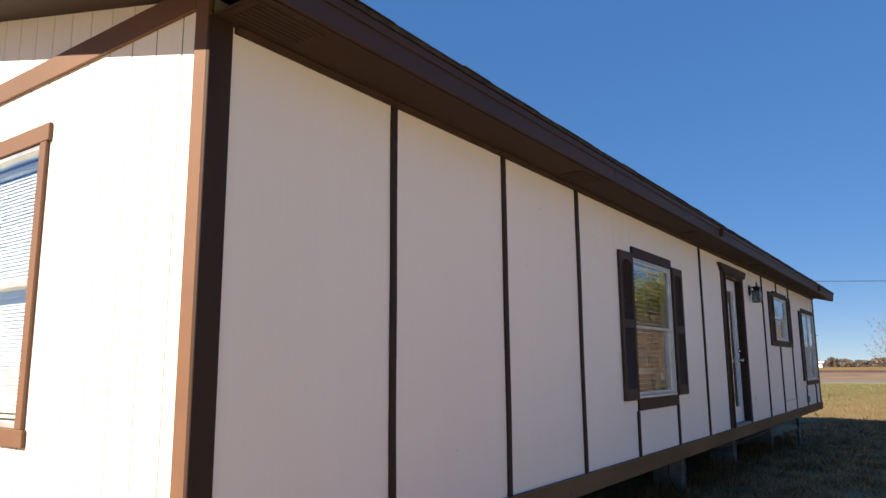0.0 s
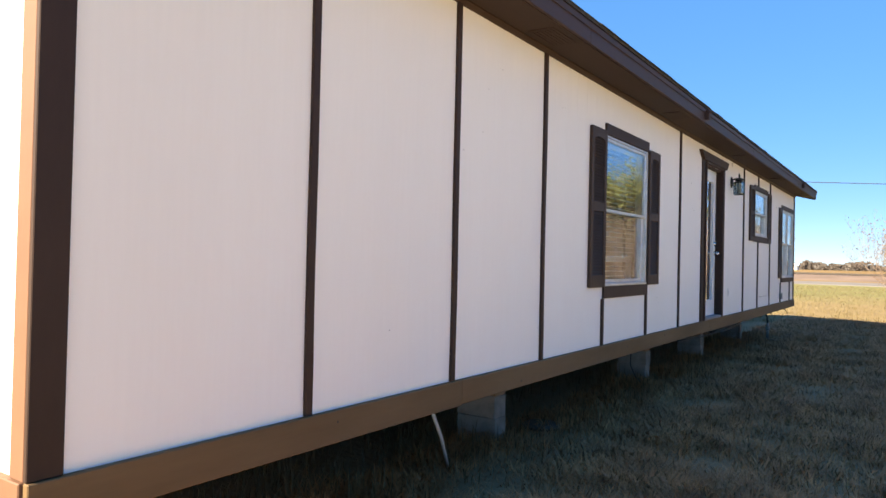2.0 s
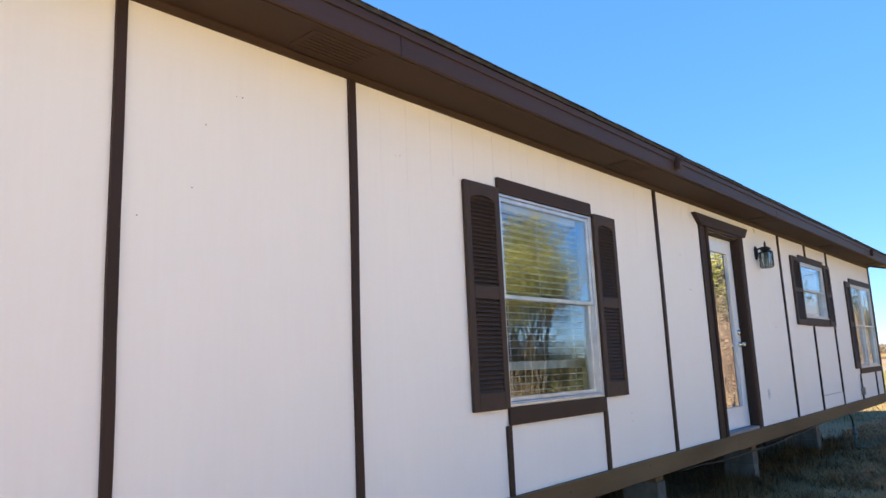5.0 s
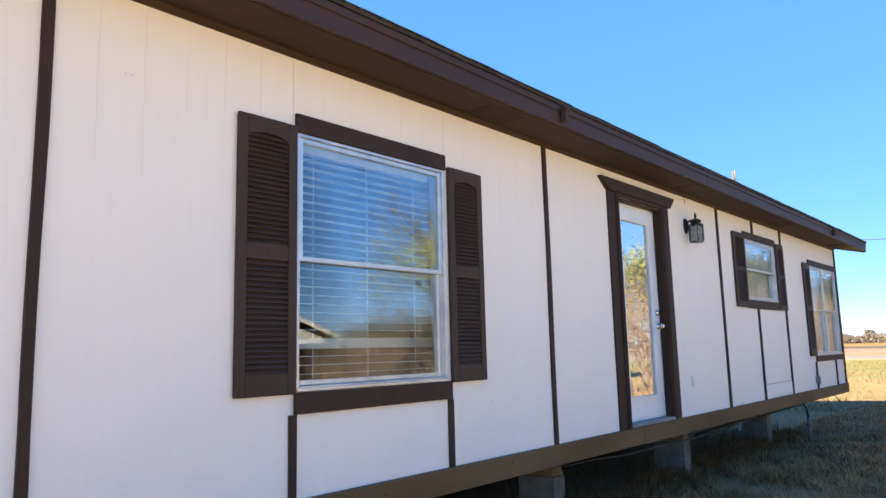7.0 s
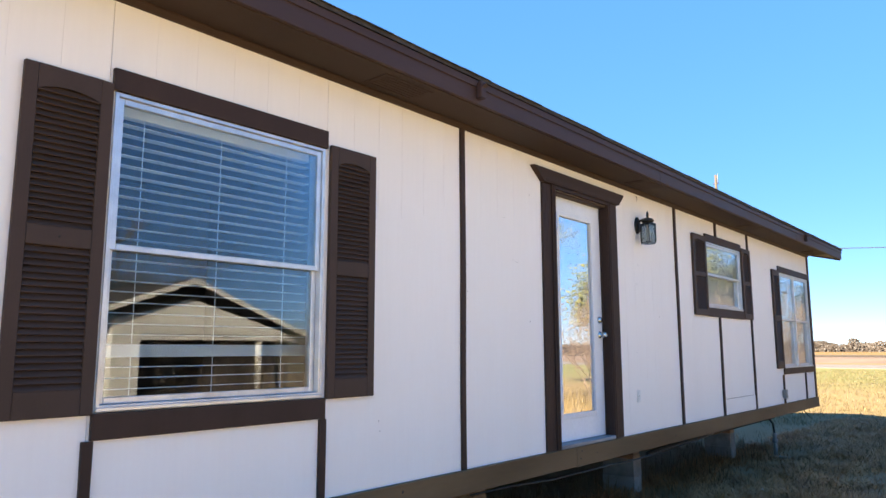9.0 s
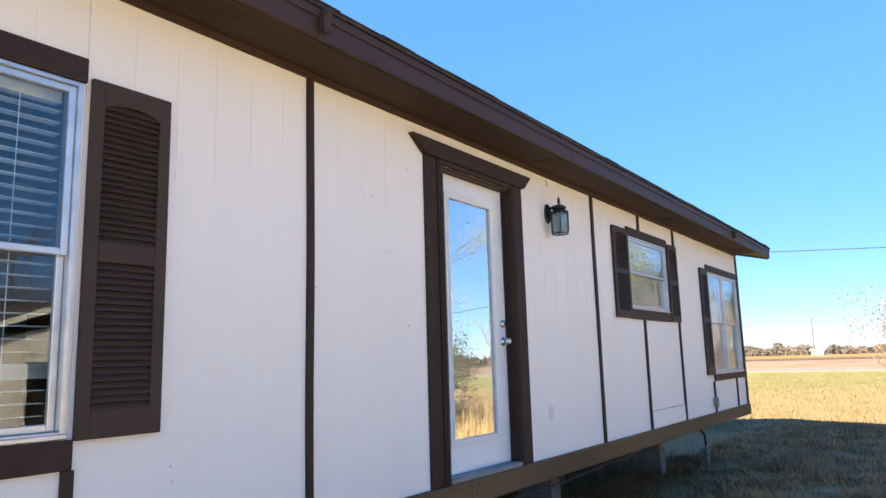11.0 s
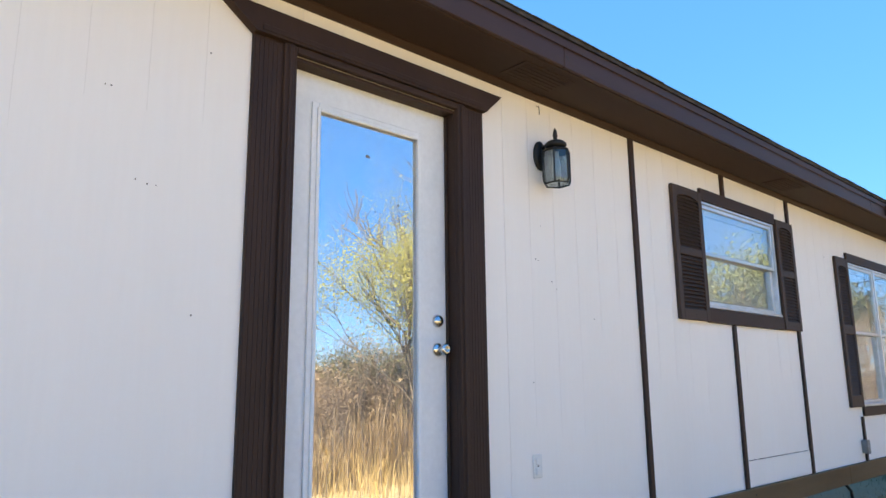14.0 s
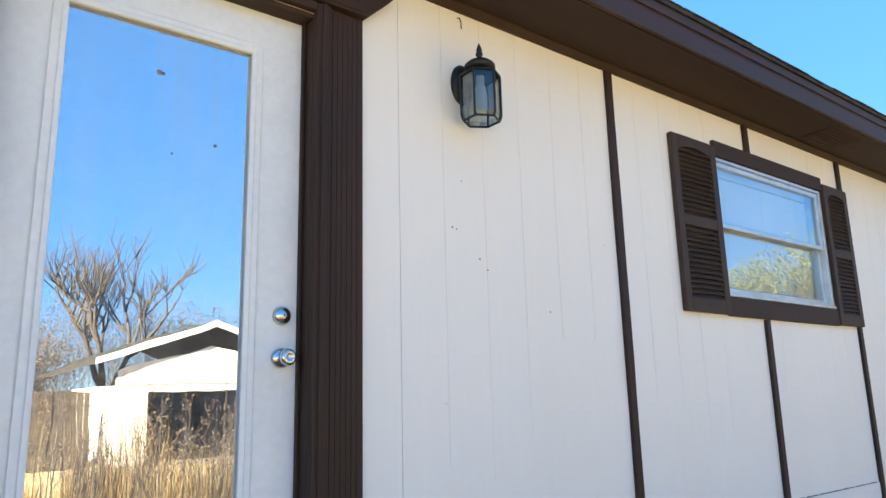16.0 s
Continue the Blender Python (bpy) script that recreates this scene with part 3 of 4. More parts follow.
def shutter(y0, y1, z0, z1, label):
    """A louvred shutter with arched top panel, rails, stiles and every louvre."""
    th = thing("window_shutter", (WX, (y0 + y1) / 2, z0), label, "shutter", "window shutters")
    st, t = 0.052, 0.030
    h = z1 - z0
    x1 = WX + t
    midlo, midhi = z0 + h * 0.478, z0 + h * 0.535
    foot, head = z0 + h * 0.075, z1 - h * 0.055
    part("backing", Build().box((WX + 0.001, y0 + 0.004, z0 + 0.004), (WX + 0.006, y1 - 0.004, z1 - 0.004)), SHUTTER, th)
    for a, c in ((y0, y0 + st), (y1 - st, y1)):
        part("stile", Build().box((WX + 0.0062, a, z0), (x1, c, z1), 0.003), SHUTTER, th)
    part("bottom_rail", Build().box((WX + 0.0062, y0 + st, z0), (x1 - 0.001, y1 - st, foot), 0.003), SHUTTER, th)
    part("middle_rail", Build().box((WX + 0.0062, y0 + st, midlo), (x1 - 0.001, y1 - st, midhi), 0.003), SHUTTER, th)
    arch = [(y0 + st, z1), (y0 + st, head - 0.035)]
    for k in range(9):
        q = k / 8
        arch.append((y0 + st + (y1 - y0 - 2 * st) * q, head - 0.03 + 0.028 * math.sin(math.pi * q) ** 0.7))
    arch += [(y1 - st, head - 0.035), (y1 - st, z1)]
    part("top_rail", Build().prism(arch, 0, WX + 0.0062, x1 - 0.001), SHUTTER, th)
    w = y1 - y0 - 2 * st
    lv = Build().box((-0.002, -w / 2, -0.0175), (0.002, w / 2, 0.0175), 0.001).mesh("louvre", SHUTTER)
    for lo, hi in ((foot, midlo), (midhi, head - 0.005)):
        n = round((hi - lo) / 0.0265)
        for k in range(n):
            ob = part("louvre", lv, None, th)
            ob.matrix_parent_inverse = Matrix()
            ob.matrix_basis = pose(0.0165, 0, lo - z0 + (hi - lo) * (k + 0.5) / n, 0, -38, 0)
    for z in (z0 + h * 0.04, (midlo + midhi) / 2):
        part("screw", Build().lathe([(0.005, 0), (0.005, 0.002), (0.003, 0.003)], (x1 - 0.001, (y0 + y1) / 2, z), 8, "x"), DARK, th)
    return th


window("window_1", W1, "double-hung aluminium window with a white horizontal blind behind it")
casing("trim_window_head", 6.79, 7.995, 2.737, 2.838, "brown head board above the wide window")
casing("trim_window_sill", 6.79, 8.012, 1.254, 1.362, "brown sill board below the wide window")
whole("inner_shelf", Build().box((WX - 0.30, W1[0] - 0.3, 1.585), (WX - 0.24, W1[1] + 0.3, 1.645), 0.004).box((WX - 0.30, W1[0] - 0.3, 0.85), (WX - 0.25, W1[0] - 0.25, 1.584)).box((WX - 0.30, W1[1] + 0.25, 0.85), (WX - 0.25, W1[1] + 0.3, 1.584)), VINYL, "pale board standing inside behind the blind", "shelf")
blind(W1[0] + 0.03, W1[1] - 0.03, W1[2] + 0.03, W1[3] - 0.02, WX - 0.125, 0.0475, 0.05, 0, "white two-inch horizontal blind with open slats")
shutter(6.437, 6.789, 1.357, 2.762, "tall dark brown louvred shutter beside the wide window")
shutter(8.013, 8.36, 1.357, 2.762, "tall dark brown louvred shutter beside the wide window")

window("window_2", W2, "small double-hung aluminium window with a mini blind")
casing("trim_window_head", 13.752, 15.03, 2.887, 2.977, "brown head board above the small window")
casing("trim_window_sill", 13.752, 15.03, 1.995, 2.098, "brown sill board below the small window")
blind(W2[0] + 0.03, W2[1] - 0.03, W2[2] + 0.03, W2[3] - 0.02, WX - 0.085, 0.021, 0.025, -52, "white mini blind behind the small window")
shutter(13.345, 13.751, 2.0, 2.935, "short dark brown louvred shutter beside the small window")
shutter(15.031, 15.375, 2.0, 2.935, "short dark brown louvred shutter beside the small window")

window("window_3", W3, "twin double-hung aluminium windows side by side near the house corner", 2)
casing("trim_window_head", 16.70, 18.41, 2.757, 2.848, "brown head board above the twin windows")
casing("trim_window_sill", 16.70, 18.41, 1.245, 1.333, "brown sill board below the twin windows")
casing("trim_window_side", 18.387, 18.437, 1.334, 2.756, "narrow brown board between twin windows and corner")
for k in (0, 1):
    a = W3[0] + 0.03 + k * 0.83
    blind(a, a + 0.775, W3[2] + 0.03, W3[3] - 0.02, WX - 0.085, 0.021, 0.025, -40, "white mini blind behind the twin windows")
shutter(16.36, 16.699, 1.335, 2.775, "dark brown louvred shutter beside the twin windows")

# gable window
gx0, gx1, gz0, gz1 = GW
w = thing("window_4", ((gx0 + gx1) / 2, Y0, gz0), "sunlit double-hung window with closed white mini blind", "window", kind="structure")
gm = (gz0 + gz1) / 2
for n, lo, hi in (("frame", (gx0, gz0), (gx0 + 0.03, gz1)), ("frame", (gx1 - 0.03, gz0), (gx1, gz1)), ("frame", (gx0 + 0.03, gz1 - 0.03), (gx1 - 0.03, gz1)), ("frame", (gx0 + 0.03, gz0), (gx1 - 0.03, gz0 + 0.03)), ("meeting_rail", (gx0 + 0.03, gm - 0.02), (gx1 - 0.03, gm + 0.02))):
    part(n, Build().box((lo[0], Y0 - 0.008, lo[1]), (hi[0], Y0 + 0.06, hi[1]), 0.003), ALU, w)
for lo, hi, d in ((gz0 + 0.03, gm - 0.02, 0.03), (gm + 0.02, gz1 - 0.03, 0.012)):
    ob = part("pane", Build().box((gx0 + 0.028, Y0 + d, lo - 0.002), (gx1 - 0.028, Y0 + d + 0.004, hi + 0.002)), GLASS, w, "clear glass pane")
    ob.visible_shadow = False
blind(gx0 + 0.035, gx1 - 0.035, gz0 + 0.035, gz1 - 0.03, Y0 + 0.10, 0.021, 0.025, -62, "closed white mini blind in the gable window", True)
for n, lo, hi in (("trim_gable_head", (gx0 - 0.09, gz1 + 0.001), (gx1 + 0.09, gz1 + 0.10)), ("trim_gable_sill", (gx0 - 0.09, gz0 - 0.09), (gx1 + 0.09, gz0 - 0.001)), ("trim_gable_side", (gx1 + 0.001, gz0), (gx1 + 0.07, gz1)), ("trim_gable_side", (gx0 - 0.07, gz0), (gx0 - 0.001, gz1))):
    whole(n, Build().box((lo[0], Y0 - 0.022, lo[1]), (hi[0], Y0, hi[1]), 0.003), SUNLIT_BROWN, "brown casing board round the gable window", "trim", kind="structure")

# ---- door ----
d = thing("door_1", (WX, 10.85, ZS), "white full-lite entry door with reflective glass in brown casing", "door", kind="structure")
dx = -2.515
dy0, dy1, dz0, dz1 = 10.405, 11.305, 0.872, 2.905
ly0, ly1, lz0, lz1 = 10.565, 11.12, 1.085, 2.745
b = Build()
for q in pieces(dy0, dy1, dz0, dz1, [(ly0, ly1, lz0, lz1)]):
    b.box((dx, q[0], q[2]), (dx - 0.044, q[1], q[3]))
slab = part("door_slab", b, WHITE, d, "white painted door slab")
for lo, hi in (((ly0 - 0.035, lz0 - 0.035), (ly0, lz1 + 0.035)), ((ly1, lz0 - 0.035), (ly1 + 0.035, lz1 + 0.035)), ((ly0, lz1), (ly1, lz1 + 0.035)), ((ly0, lz0 - 0.035), (ly1, lz0))):
    part("lite_moulding", Build().box((dx, lo[0], lo[1]), (dx + 0.010, hi[0], hi[1]), 0.003), WHITE, slab)
for lo, hi in (((ly0 - 0.012, lz0 - 0.012), (ly0 + 0.006, lz1 + 0.012)), ((ly1 - 0.006, lz0 - 0.012), (ly1 + 0.012, lz1 + 0.012)), ((ly0 + 0.006, lz1 - 0.006), (ly1 - 0.006, lz1 + 0.012)), ((ly0 + 0.006, lz0 - 0.012), (ly1 - 0.006, lz0 + 0.006))):
    part("lite_bead", Build().box((dx + 0.009, lo[0], lo[1]), (dx + 0.017, hi[0], hi[1]), 0.003), WHITE, slab)
ob = part("pane", Build().box((dx - 0.004, ly0, lz0), (dx - 0.010, ly1, lz1)), DOORGLASS, slab, "mirror-like door glass")
ob.visible_shadow = False
for z, r in ((1.745, 0.0), (1.878, 1.0)):
    if r:
        part("deadbolt", Build().lathe([(0.031, 0), (0.031, 0.006), (0.026, 0.014), (0.021, 0.02), (0.016, 0.021), (0.015, 0.024), (0.004, 0.024)], (dx, 11.245, z), 24, "x"), CHROME, d, "satin chrome deadbolt", True)
        part("key_slot", Build().box((dx + 0.0242, 11.2435, z - 0.005), (dx + 0.0255, 11.2465, z + 0.005)), IRON, d)
    else:
        part("knob", Build().lathe([(0.032, 0), (0.032, 0.006), (0.022, 0.013), (0.013, 0.018), (0.013, 0.032), (0.024, 0.042), (0.027, 0.054), (0.022, 0.066), (0.011, 0.069), (0.010, 0.066), (0.003, 0.066)], (dx, 11.245, z), 24, "x"), CHROME, d, "satin chrome door knob", True)
part("threshold", Build().box((WX + 0.03, 10.41, ZS), (dx - 0.06, 11.31, 0.868), 0.004), SILL, d, "grey metal threshold")
for a, c in ((10.386, 10.404), (11.306, 11.324)):
    part("jamb", Build().box((WX + 0.002, a, ZS), (dx - 0.07, c, 2.924), 0.002), BROWN, d)
part("jamb", Build().box((WX + 0.002, 10.4045, 2.906), (dx - 0.07, 11.3055, 2.924), 0.002), BROWN, d)
part("door_stop", Build().box((dx + 0.004, 11.2935, 0.87), (dx + 0.018, 11.3055, 2.905), 0.002), BROWN, d)


def fluted(y0, y1, z0, z1, inner):
    """A fluted casing board: raised reeds on a flat board, with a stepped inner band."""
    b = Build().box((WX, y0, z0), (WX + 0.016, y1, z1), 0.002)
    out0, out1 = (y0, y1 - 0.06) if inner > 0 else (y0 + 0.06, y1)
    n = 6
    for k in range(n):
        a = out0 + 0.006 + (out1 - out0 - 0.012) * k / n
        c = out0 + 0.006 + (out1 - out0 - 0.012) * (k + 0.9) / n
        b.box((WX + 0.015, a, z0 + 0.01), (WX + 0.0185, c, z1 - 0.01), 0.0012)
    a, c = (y1 - 0.058, y1) if inner > 0 else (y0, y0 + 0.058)
    b.box((WX + 0.015, a, z0), (WX + 0.030, c, z1), 0.004)
    b.box((WX + 0.029, a + 0.018, z0), (WX + 0.038, c - 0.018, z1), 0.004)
    return b


part("side_casing", fluted(10.212, 10.402, ZS, 2.955, 1), BROWN, d, "fluted dark brown casing")
part("side_casing", fluted(11.308, 11.497, ZS, 2.955, -1), BROWN, d, "fluted dark brown casing")
b = Build().prism([(10.062, 3.066), (11.615, 3.066), (11.5, 2.956), (10.21, 2.956)], 0, WX, WX + 0.045)
b.box((WX + 0.044, 10.235, 2.965), (WX + 0.05, 11.475, 2.99), 0.002)
b.box((WX, 10.403, 2.925), (WX + 0.03, 11.307, 2.9555), 0.003)
part("head_casing", b, BROWN, d, "brown head casing with slanted ends")
# specks of dirt on the door glass
for y, z, s in ((10.83, 2.60, 0.009), (10.842, 2.598, 0.006), (11.01, 2.40, 0.006), (10.88, 2.35, 0.004), (10.89, 2.40, 0.002), (11.05, 2.68, 0.003)):
    part("speck", Build().lathe([(s, 0), (s * 0.8, 0.001), (s * 0.3, 0.0015)], (dx - 0.0039, y, z), 7, "x"), STAIN, d)

# ---- lantern ----
lx, ly, lz = -2.335, 11.965, 2.63
lamp = thing("wall_lantern", (WX, ly, lz), "black metal hexagonal wall lantern with clear glass panels", "wall lamp")
plate = Build().lathe([(0.055, 0), (0.055, 0.008), (0.045, 0.02), (0.02, 0.028)], (WX, ly, lz + 0.20), 24, "x")
plate.v = [(x, y, lz + 0.20 + (z - lz - 0.20) * 1.55) for x, y, z in plate.v]
part("back_plate", plate, IRON, lamp, "", True)
part("arm", Build().tube([(WX + 0.02, ly, lz + 0.235), (WX + 0.05, ly, lz + 0.25), (WX + 0.09, ly, lz + 0.258), (lx, ly, lz + 0.248)], 0.010, 10), IRON, lamp, "", True)
part("shoulder", Build().lathe([(0.082, 0.194), (0.081, 0.200), (0.050, 0.212), (0.034, 0.216)], (lx, ly, lz), 6), IRON, lamp)
part("cap", Build().lathe([(0.034, 0.214), (0.052, 0.220), (0.061, 0.230), (0.059, 0.241), (0.044, 0.254), (0.022, 0.263), (0.011, 0.268), (0.010, 0.280), (0.015, 0.287), (0.011, 0.296), (0.012, 0.306), (0.006, 0.324), (0.001, 0.336)], (lx, ly, lz), 24), IRON, lamp, "", True)
hexa = [(math.cos(math.pi * k / 3), math.sin(math.pi * k / 3)) for k in range(6)]
for k, (cx, cy) in enumerate(hexa):
    nx, ny = hexa[(k + 1) % 6]
    lo, hi = 0.070, 0.078
    part("bar", Build().tube([(lx + cx * hi, ly + cy * hi, lz + 0.195), (lx + cx * hi, ly + cy * hi, lz + 0.034), (lx + cx * lo, ly + cy * lo, lz + 0.012)], 0.0045, 6), IRON, lamp)
    part("rim", Build().tube([(lx + cx * lo, ly + cy * lo, lz + 0.012), (lx + nx * lo, ly + ny * lo, lz + 0.012)], 0.0045, 6), IRON, lamp)
    part("top_rim", Build().tube([(lx + cx * hi, ly + cy * hi, lz + 0.195), (lx + nx * hi, ly + ny * hi, lz + 0.195)], 0.005, 6), IRON, lamp)
    g = Build()
    for (r0, z0), (r1, z1) in (((hi, 0.193), (hi, 0.034)), ((hi, 0.034), (lo, 0.014))):
        s = 0.97
        q = [(cx * r0 * s, cy * r0 * s, z0), (nx * r0 * s, ny * r0 * s, z0), (nx * r1 * s, ny * r1 * s, z1), (cx * r1 * s, cy * r1 * s, z1)]
        g.add([(lx + a, ly + c, lz + e) for a, c, e in q] + [(lx + a * 0.96, ly + c * 0.96, lz + e) for a, c, e in q], [(0, 1, 2, 3), (7, 6, 5, 4), (0, 4, 5, 1), (1, 5, 6, 2), (2, 6, 7, 3), (3, 7, 4, 0)])
    ob = part("glass_panel", g, LAMPGLASS, lamp, "clear glass panel")
    ob.visible_shadow = False
part("socket", Build().lathe([(0.016, 0.155), (0.016, 0.195)], (lx, ly, lz), 12), PLASTIC, lamp)
part("bulb", Build().lathe([(0.014, 0.155), (0.021, 0.146), (0.024, 0.12), (0.024, 0.06), (0.018, 0.045), (0.002, 0.04)], (lx, ly, lz), 16), BULB, lamp, "unlit frosted bulb", True)

# ---- small things on the wall ----
out = thing("wall_outlet", (WX, 11.853, 1.11), "weathered white outdoor socket cover", "outlet")
part("cover", Build().box((WX, 11.818, 1.12), (WX + 0.007, 11.888, 1.235), 0.003), PLASTIC, out)
for z in (1.152, 1.203):
    part("flap", Build().box((WX + 0.007, 11.833, z - 0.019), (WX + 0.014, 11.873, z + 0.019), 0.004), PLASTIC, out)
part("screw", Build().lathe([(0.004, 0), (0.004, 0.002)], (WX + 0.007, 11.853, 1.1775), 8, "x"), DARK, out)
box = thing("junction_box", (WX, 16.61, 0.90), "small grey outdoor junction box", "junction box")
part("body", Build().box((WX + 0.001, 16.56, 0.91), (WX + 0.05, 16.63, 1.03), 0.005), PVC, box)
part("lid", Build().box((WX + 0.0505, 16.555, 0.905), (WX + 0.056, 16.635, 1.035), 0.003), PVC, box)
whole("patch_board", Build().box((WX, 14.16, ZS + 0.004), (WX + 0.007, 15.31, 1.02), 0.002), SIDING, "off-white patch strip at the foot of the wall", "patch board")
whole("wall_nail", Build().tube([(WX, 11.955, 3.125), (WX + 0.012, 11.957, 3.12), (WX + 0.014, 11.962, 3.10), (WX + 0.008, 11.968, 3.075)], 0.0022, 6), DARK, "bent rusty nail sticking out of the siding", "nail")
b = Build()
for k in range(14):
    a = 14.2 + 1.08 * k / 14
    b.box((WX + 0.0005, a, 1.0205 + 0.0015 * random.random()), (WX + 0.0072, a + 1.08 / 14 * random.uniform(0.5, 1.0), 1.0245 + 0.002 * random.random()))
part("crack", b, STAIN, wall_long, "dark open crack above the patch strip")
# nail heads and chips in the paint
spots = [(4.87, 2.87), (4.90, 2.872), (4.66, 2.41), (4.72, 2.70), (4.43, 2.26), (5.88, 2.80), (5.91, 2.805), (8.43, 1.21), (8.44, 1.15), (9.81, 2.28), (9.26, 2.01), (9.85, 2.27), (9.88, 2.27),
         (10.03, 1.83), (9.69, 2.59), (9.71, 2.59), (10.05, 2.82), (12.405, 1.945), (11.90, 2.24), (11.92, 2.235), (11.95, 2.43), (12.78, 2.27), (12.07, 2.09), (12.03, 2.13), (11.85, 1.59), (3.73, 1.19),
         (11.83, 0.87), (11.87, 0.862), (11.90, 0.875), (12.0, 0.86), (12.05, 0.868), (12.09, 0.858), (16.1, 2.75), (16.15, 2.74)]
for y, z in spots:
    r = random.uniform(0.002, 0.0045)
    part("paint_chip", Build().lathe([(r, -0.001), (r * 0.9, 0.0012), (r * 0.5, 0.0015)], (WX, y, z), 6, "x"), STAIN, wall_long)
# soffit vents
for y in (2.1, 5.3, 8.4, 11.76, 14.9, 18.05):
    v = thing("soffit_vent", (-2.28, y, ZT), "brown painted louvred soffit vent", "vent", "soffit vents")
    part("plate", Build().box((-2.37, y - 0.2, ZT - 0.006), (-2.18, y + 0.2, ZT), 0.002), SOFFIT, v)
    for k in range(6):
        part("slat", Build().box((-2.355 + 0.028 * k, y - 0.17, ZT - 0.010), (-2.342 + 0.028 * k, y + 0.17, ZT - 0.0062)), SOFFIT, v)
# worn places on the fascia and knots in the skirt boards
for y, z, n in ((10.55, 3.235, 5), (14.6, 3.22, 3), (11.82, 3.25, 3), (6.9, 3.24, 2), (16.6, 3.23, 3)):
    for k in range(n):
        r = random.uniform(0.004, 0.011)
        part("paint_chip", Build().lathe([(r, -0.001), (r * 0.9, 0.0006), (r * 0.4, 0.0009)], (EAVE_X, y + random.uniform(-0.09, 0.09), z + random.uniform(-0.016, 0.016)), 7, "x"), DARK, fascia)
for y, z in ((10.68, 0.745), (10.70, 0.80), (10.95, 0.76), (3.3, 0.78), (5.2, 0.73), (7.4, 0.77), (12.6, 0.75), (14.2, 0.79), (17.7, 0.76), (8.6, 0.79)):
    r = random.uniform(0.006, 0.011)
    part("knot", Build().lathe([(r, -0.001), (r * 0.9, 0.0006), (r * 0.4, 0.0009)], (WX + 0.034, y, z), 8, "x"), DARK, wall_long)
whole("sagging_cable", Build().tube([(WX - 0.02, 9.3 + 0.5 * k, 0.66 - 0.05 * math.sin(math.pi * k / 9) + 0.008 * math.sin(k * 2.1)) for k in range(10)], 0.007, 6), HOSE, "thin dark cable sagging under the skirt board", "cable", smooth=True)
# brackets on the fascia
for y, z in ((8.96, 3.27), (17.0, 3.27)):
    k = thing("fascia_bracket", (EAVE_X, y, z - 0.05), "small dark brown block bracket on the fascia", "bracket", "fascia brackets")
    part("block", Build().box((EAVE_X, y - 0.025, z - 0.055), (EAVE_X + 0.05, y + 0.025, z + 0.05), 0.006), FASCIA, k)
    part("cap", Build().tube([(EAVE_X + 0.02, y, z + 0.05), (EAVE_X + 0.055, y, z + 0.02)], 0.022, 10), FASCIA, k)


# ---- under the house ----
blockm = Build().box((-0.195, -0.095, 0), (0.195, 0.095, 0.19), 0.004).mesh("block", BLOCK)
for y, wood in ((2.4, 0.11), (6.2, 0.09), (10.28, 0.12), (13.2, 0.08), (16.4, 0.10)):
    for x, tag in ((-3.33, "near"), (-6.1, ""), (-8.8, "")):
        pr = thing("block_pier", (x, y, 0), "stacked grey concrete block pier with wooden shims", "pier", "house piers")
        for k in range(2):
            ob = part("block", blockm, None, pr)
            ob.matrix_parent_inverse = Matrix()
            ob.matrix_basis = pose(random.uniform(-0.006, 0.006), random.uniform(-0.006, 0.006), 0.002 + 0.192 * k, 0, 0, random.uniform(-1.5, 1.5))
        part("shim", Build().box((x - 0.19, y - 0.09, 0.387), (x + 0.19, y + 0.09, 0.387 + 0.04), 0.003), LUMBER, pr)
        part("shim", Build().box((x - 0.18, y - 0.07, 0.4275), (x + 0.185, y + 0.08, 0.468), 0.003), LUMBER, pr)
for x in (-3.33, -6.1, -8.8):
    b = Build().box((x - 0.07, Y0 + 0.2, 0.469), (x + 0.07, Y1 - 0.2, 0.48)).box((x - 0.005, Y0 + 0.2, 0.48), (x + 0.005, Y1 - 0.2, 0.68)).box((x - 0.07, Y0 + 0.2, 0.68), (x + 0.07, Y1 - 0.2, 0.6985))
    whole("steel_beam", b, DARK, "dark steel chassis beam under the home", "beam", "chassis beams")
whole("drain_pipe", Build().tube([(-2.75, 17.0, 0.60), (-2.95, 15.0, 0.52), (-3.0, 13.2, 0.45)], 0.03, 10), DARK, "long dark drain pipe sloping under the home", "pipe", smooth=True)
hy = thing("water_riser", (-2.73, 17.04, 0), "short grey water riser with a looped black hose", "pipe")
part("riser", Build().tube([(-2.73, 17.04, -0.01), (-2.73, 17.04, 0.36)], 0.028, 10), PVC, hy, smooth=True)
part("collar", Build().tube([(-2.73, 17.04, 0.22), (-2.73, 17.04, 0.28)], 0.042, 10), PVC, hy, smooth=True)
part("foot", Build().box((-2.8, 16.97, 0.0), (-2.5, 17.1, 0.03), 0.008), BLOCK, hy)
part("hose", Build().tube([(-2.73, 17.04, 0.34), (-2.74, 17.02, 0.5), (-2.78, 16.95, 0.59), (-2.85, 16.8, 0.64), (-2.95, 16.5, 0.64), (-3.0, 16.1, 0.60), (-3.05, 15.8, 0.52), (-3.05, 15.7, 0.64)], 0.016, 8), HOSE, hy, "looped black hose", True)
whole("leaning_stick", Build().tube([(-2.75, 4.52, 0.68), (-2.92, 4.95, 0.3), (-3.05, 5.25, -0.01)], [0.012, 0.013, 0.012], 7), PLASTIC, "pale thin stick leaning under the home", "stick", smooth=True)
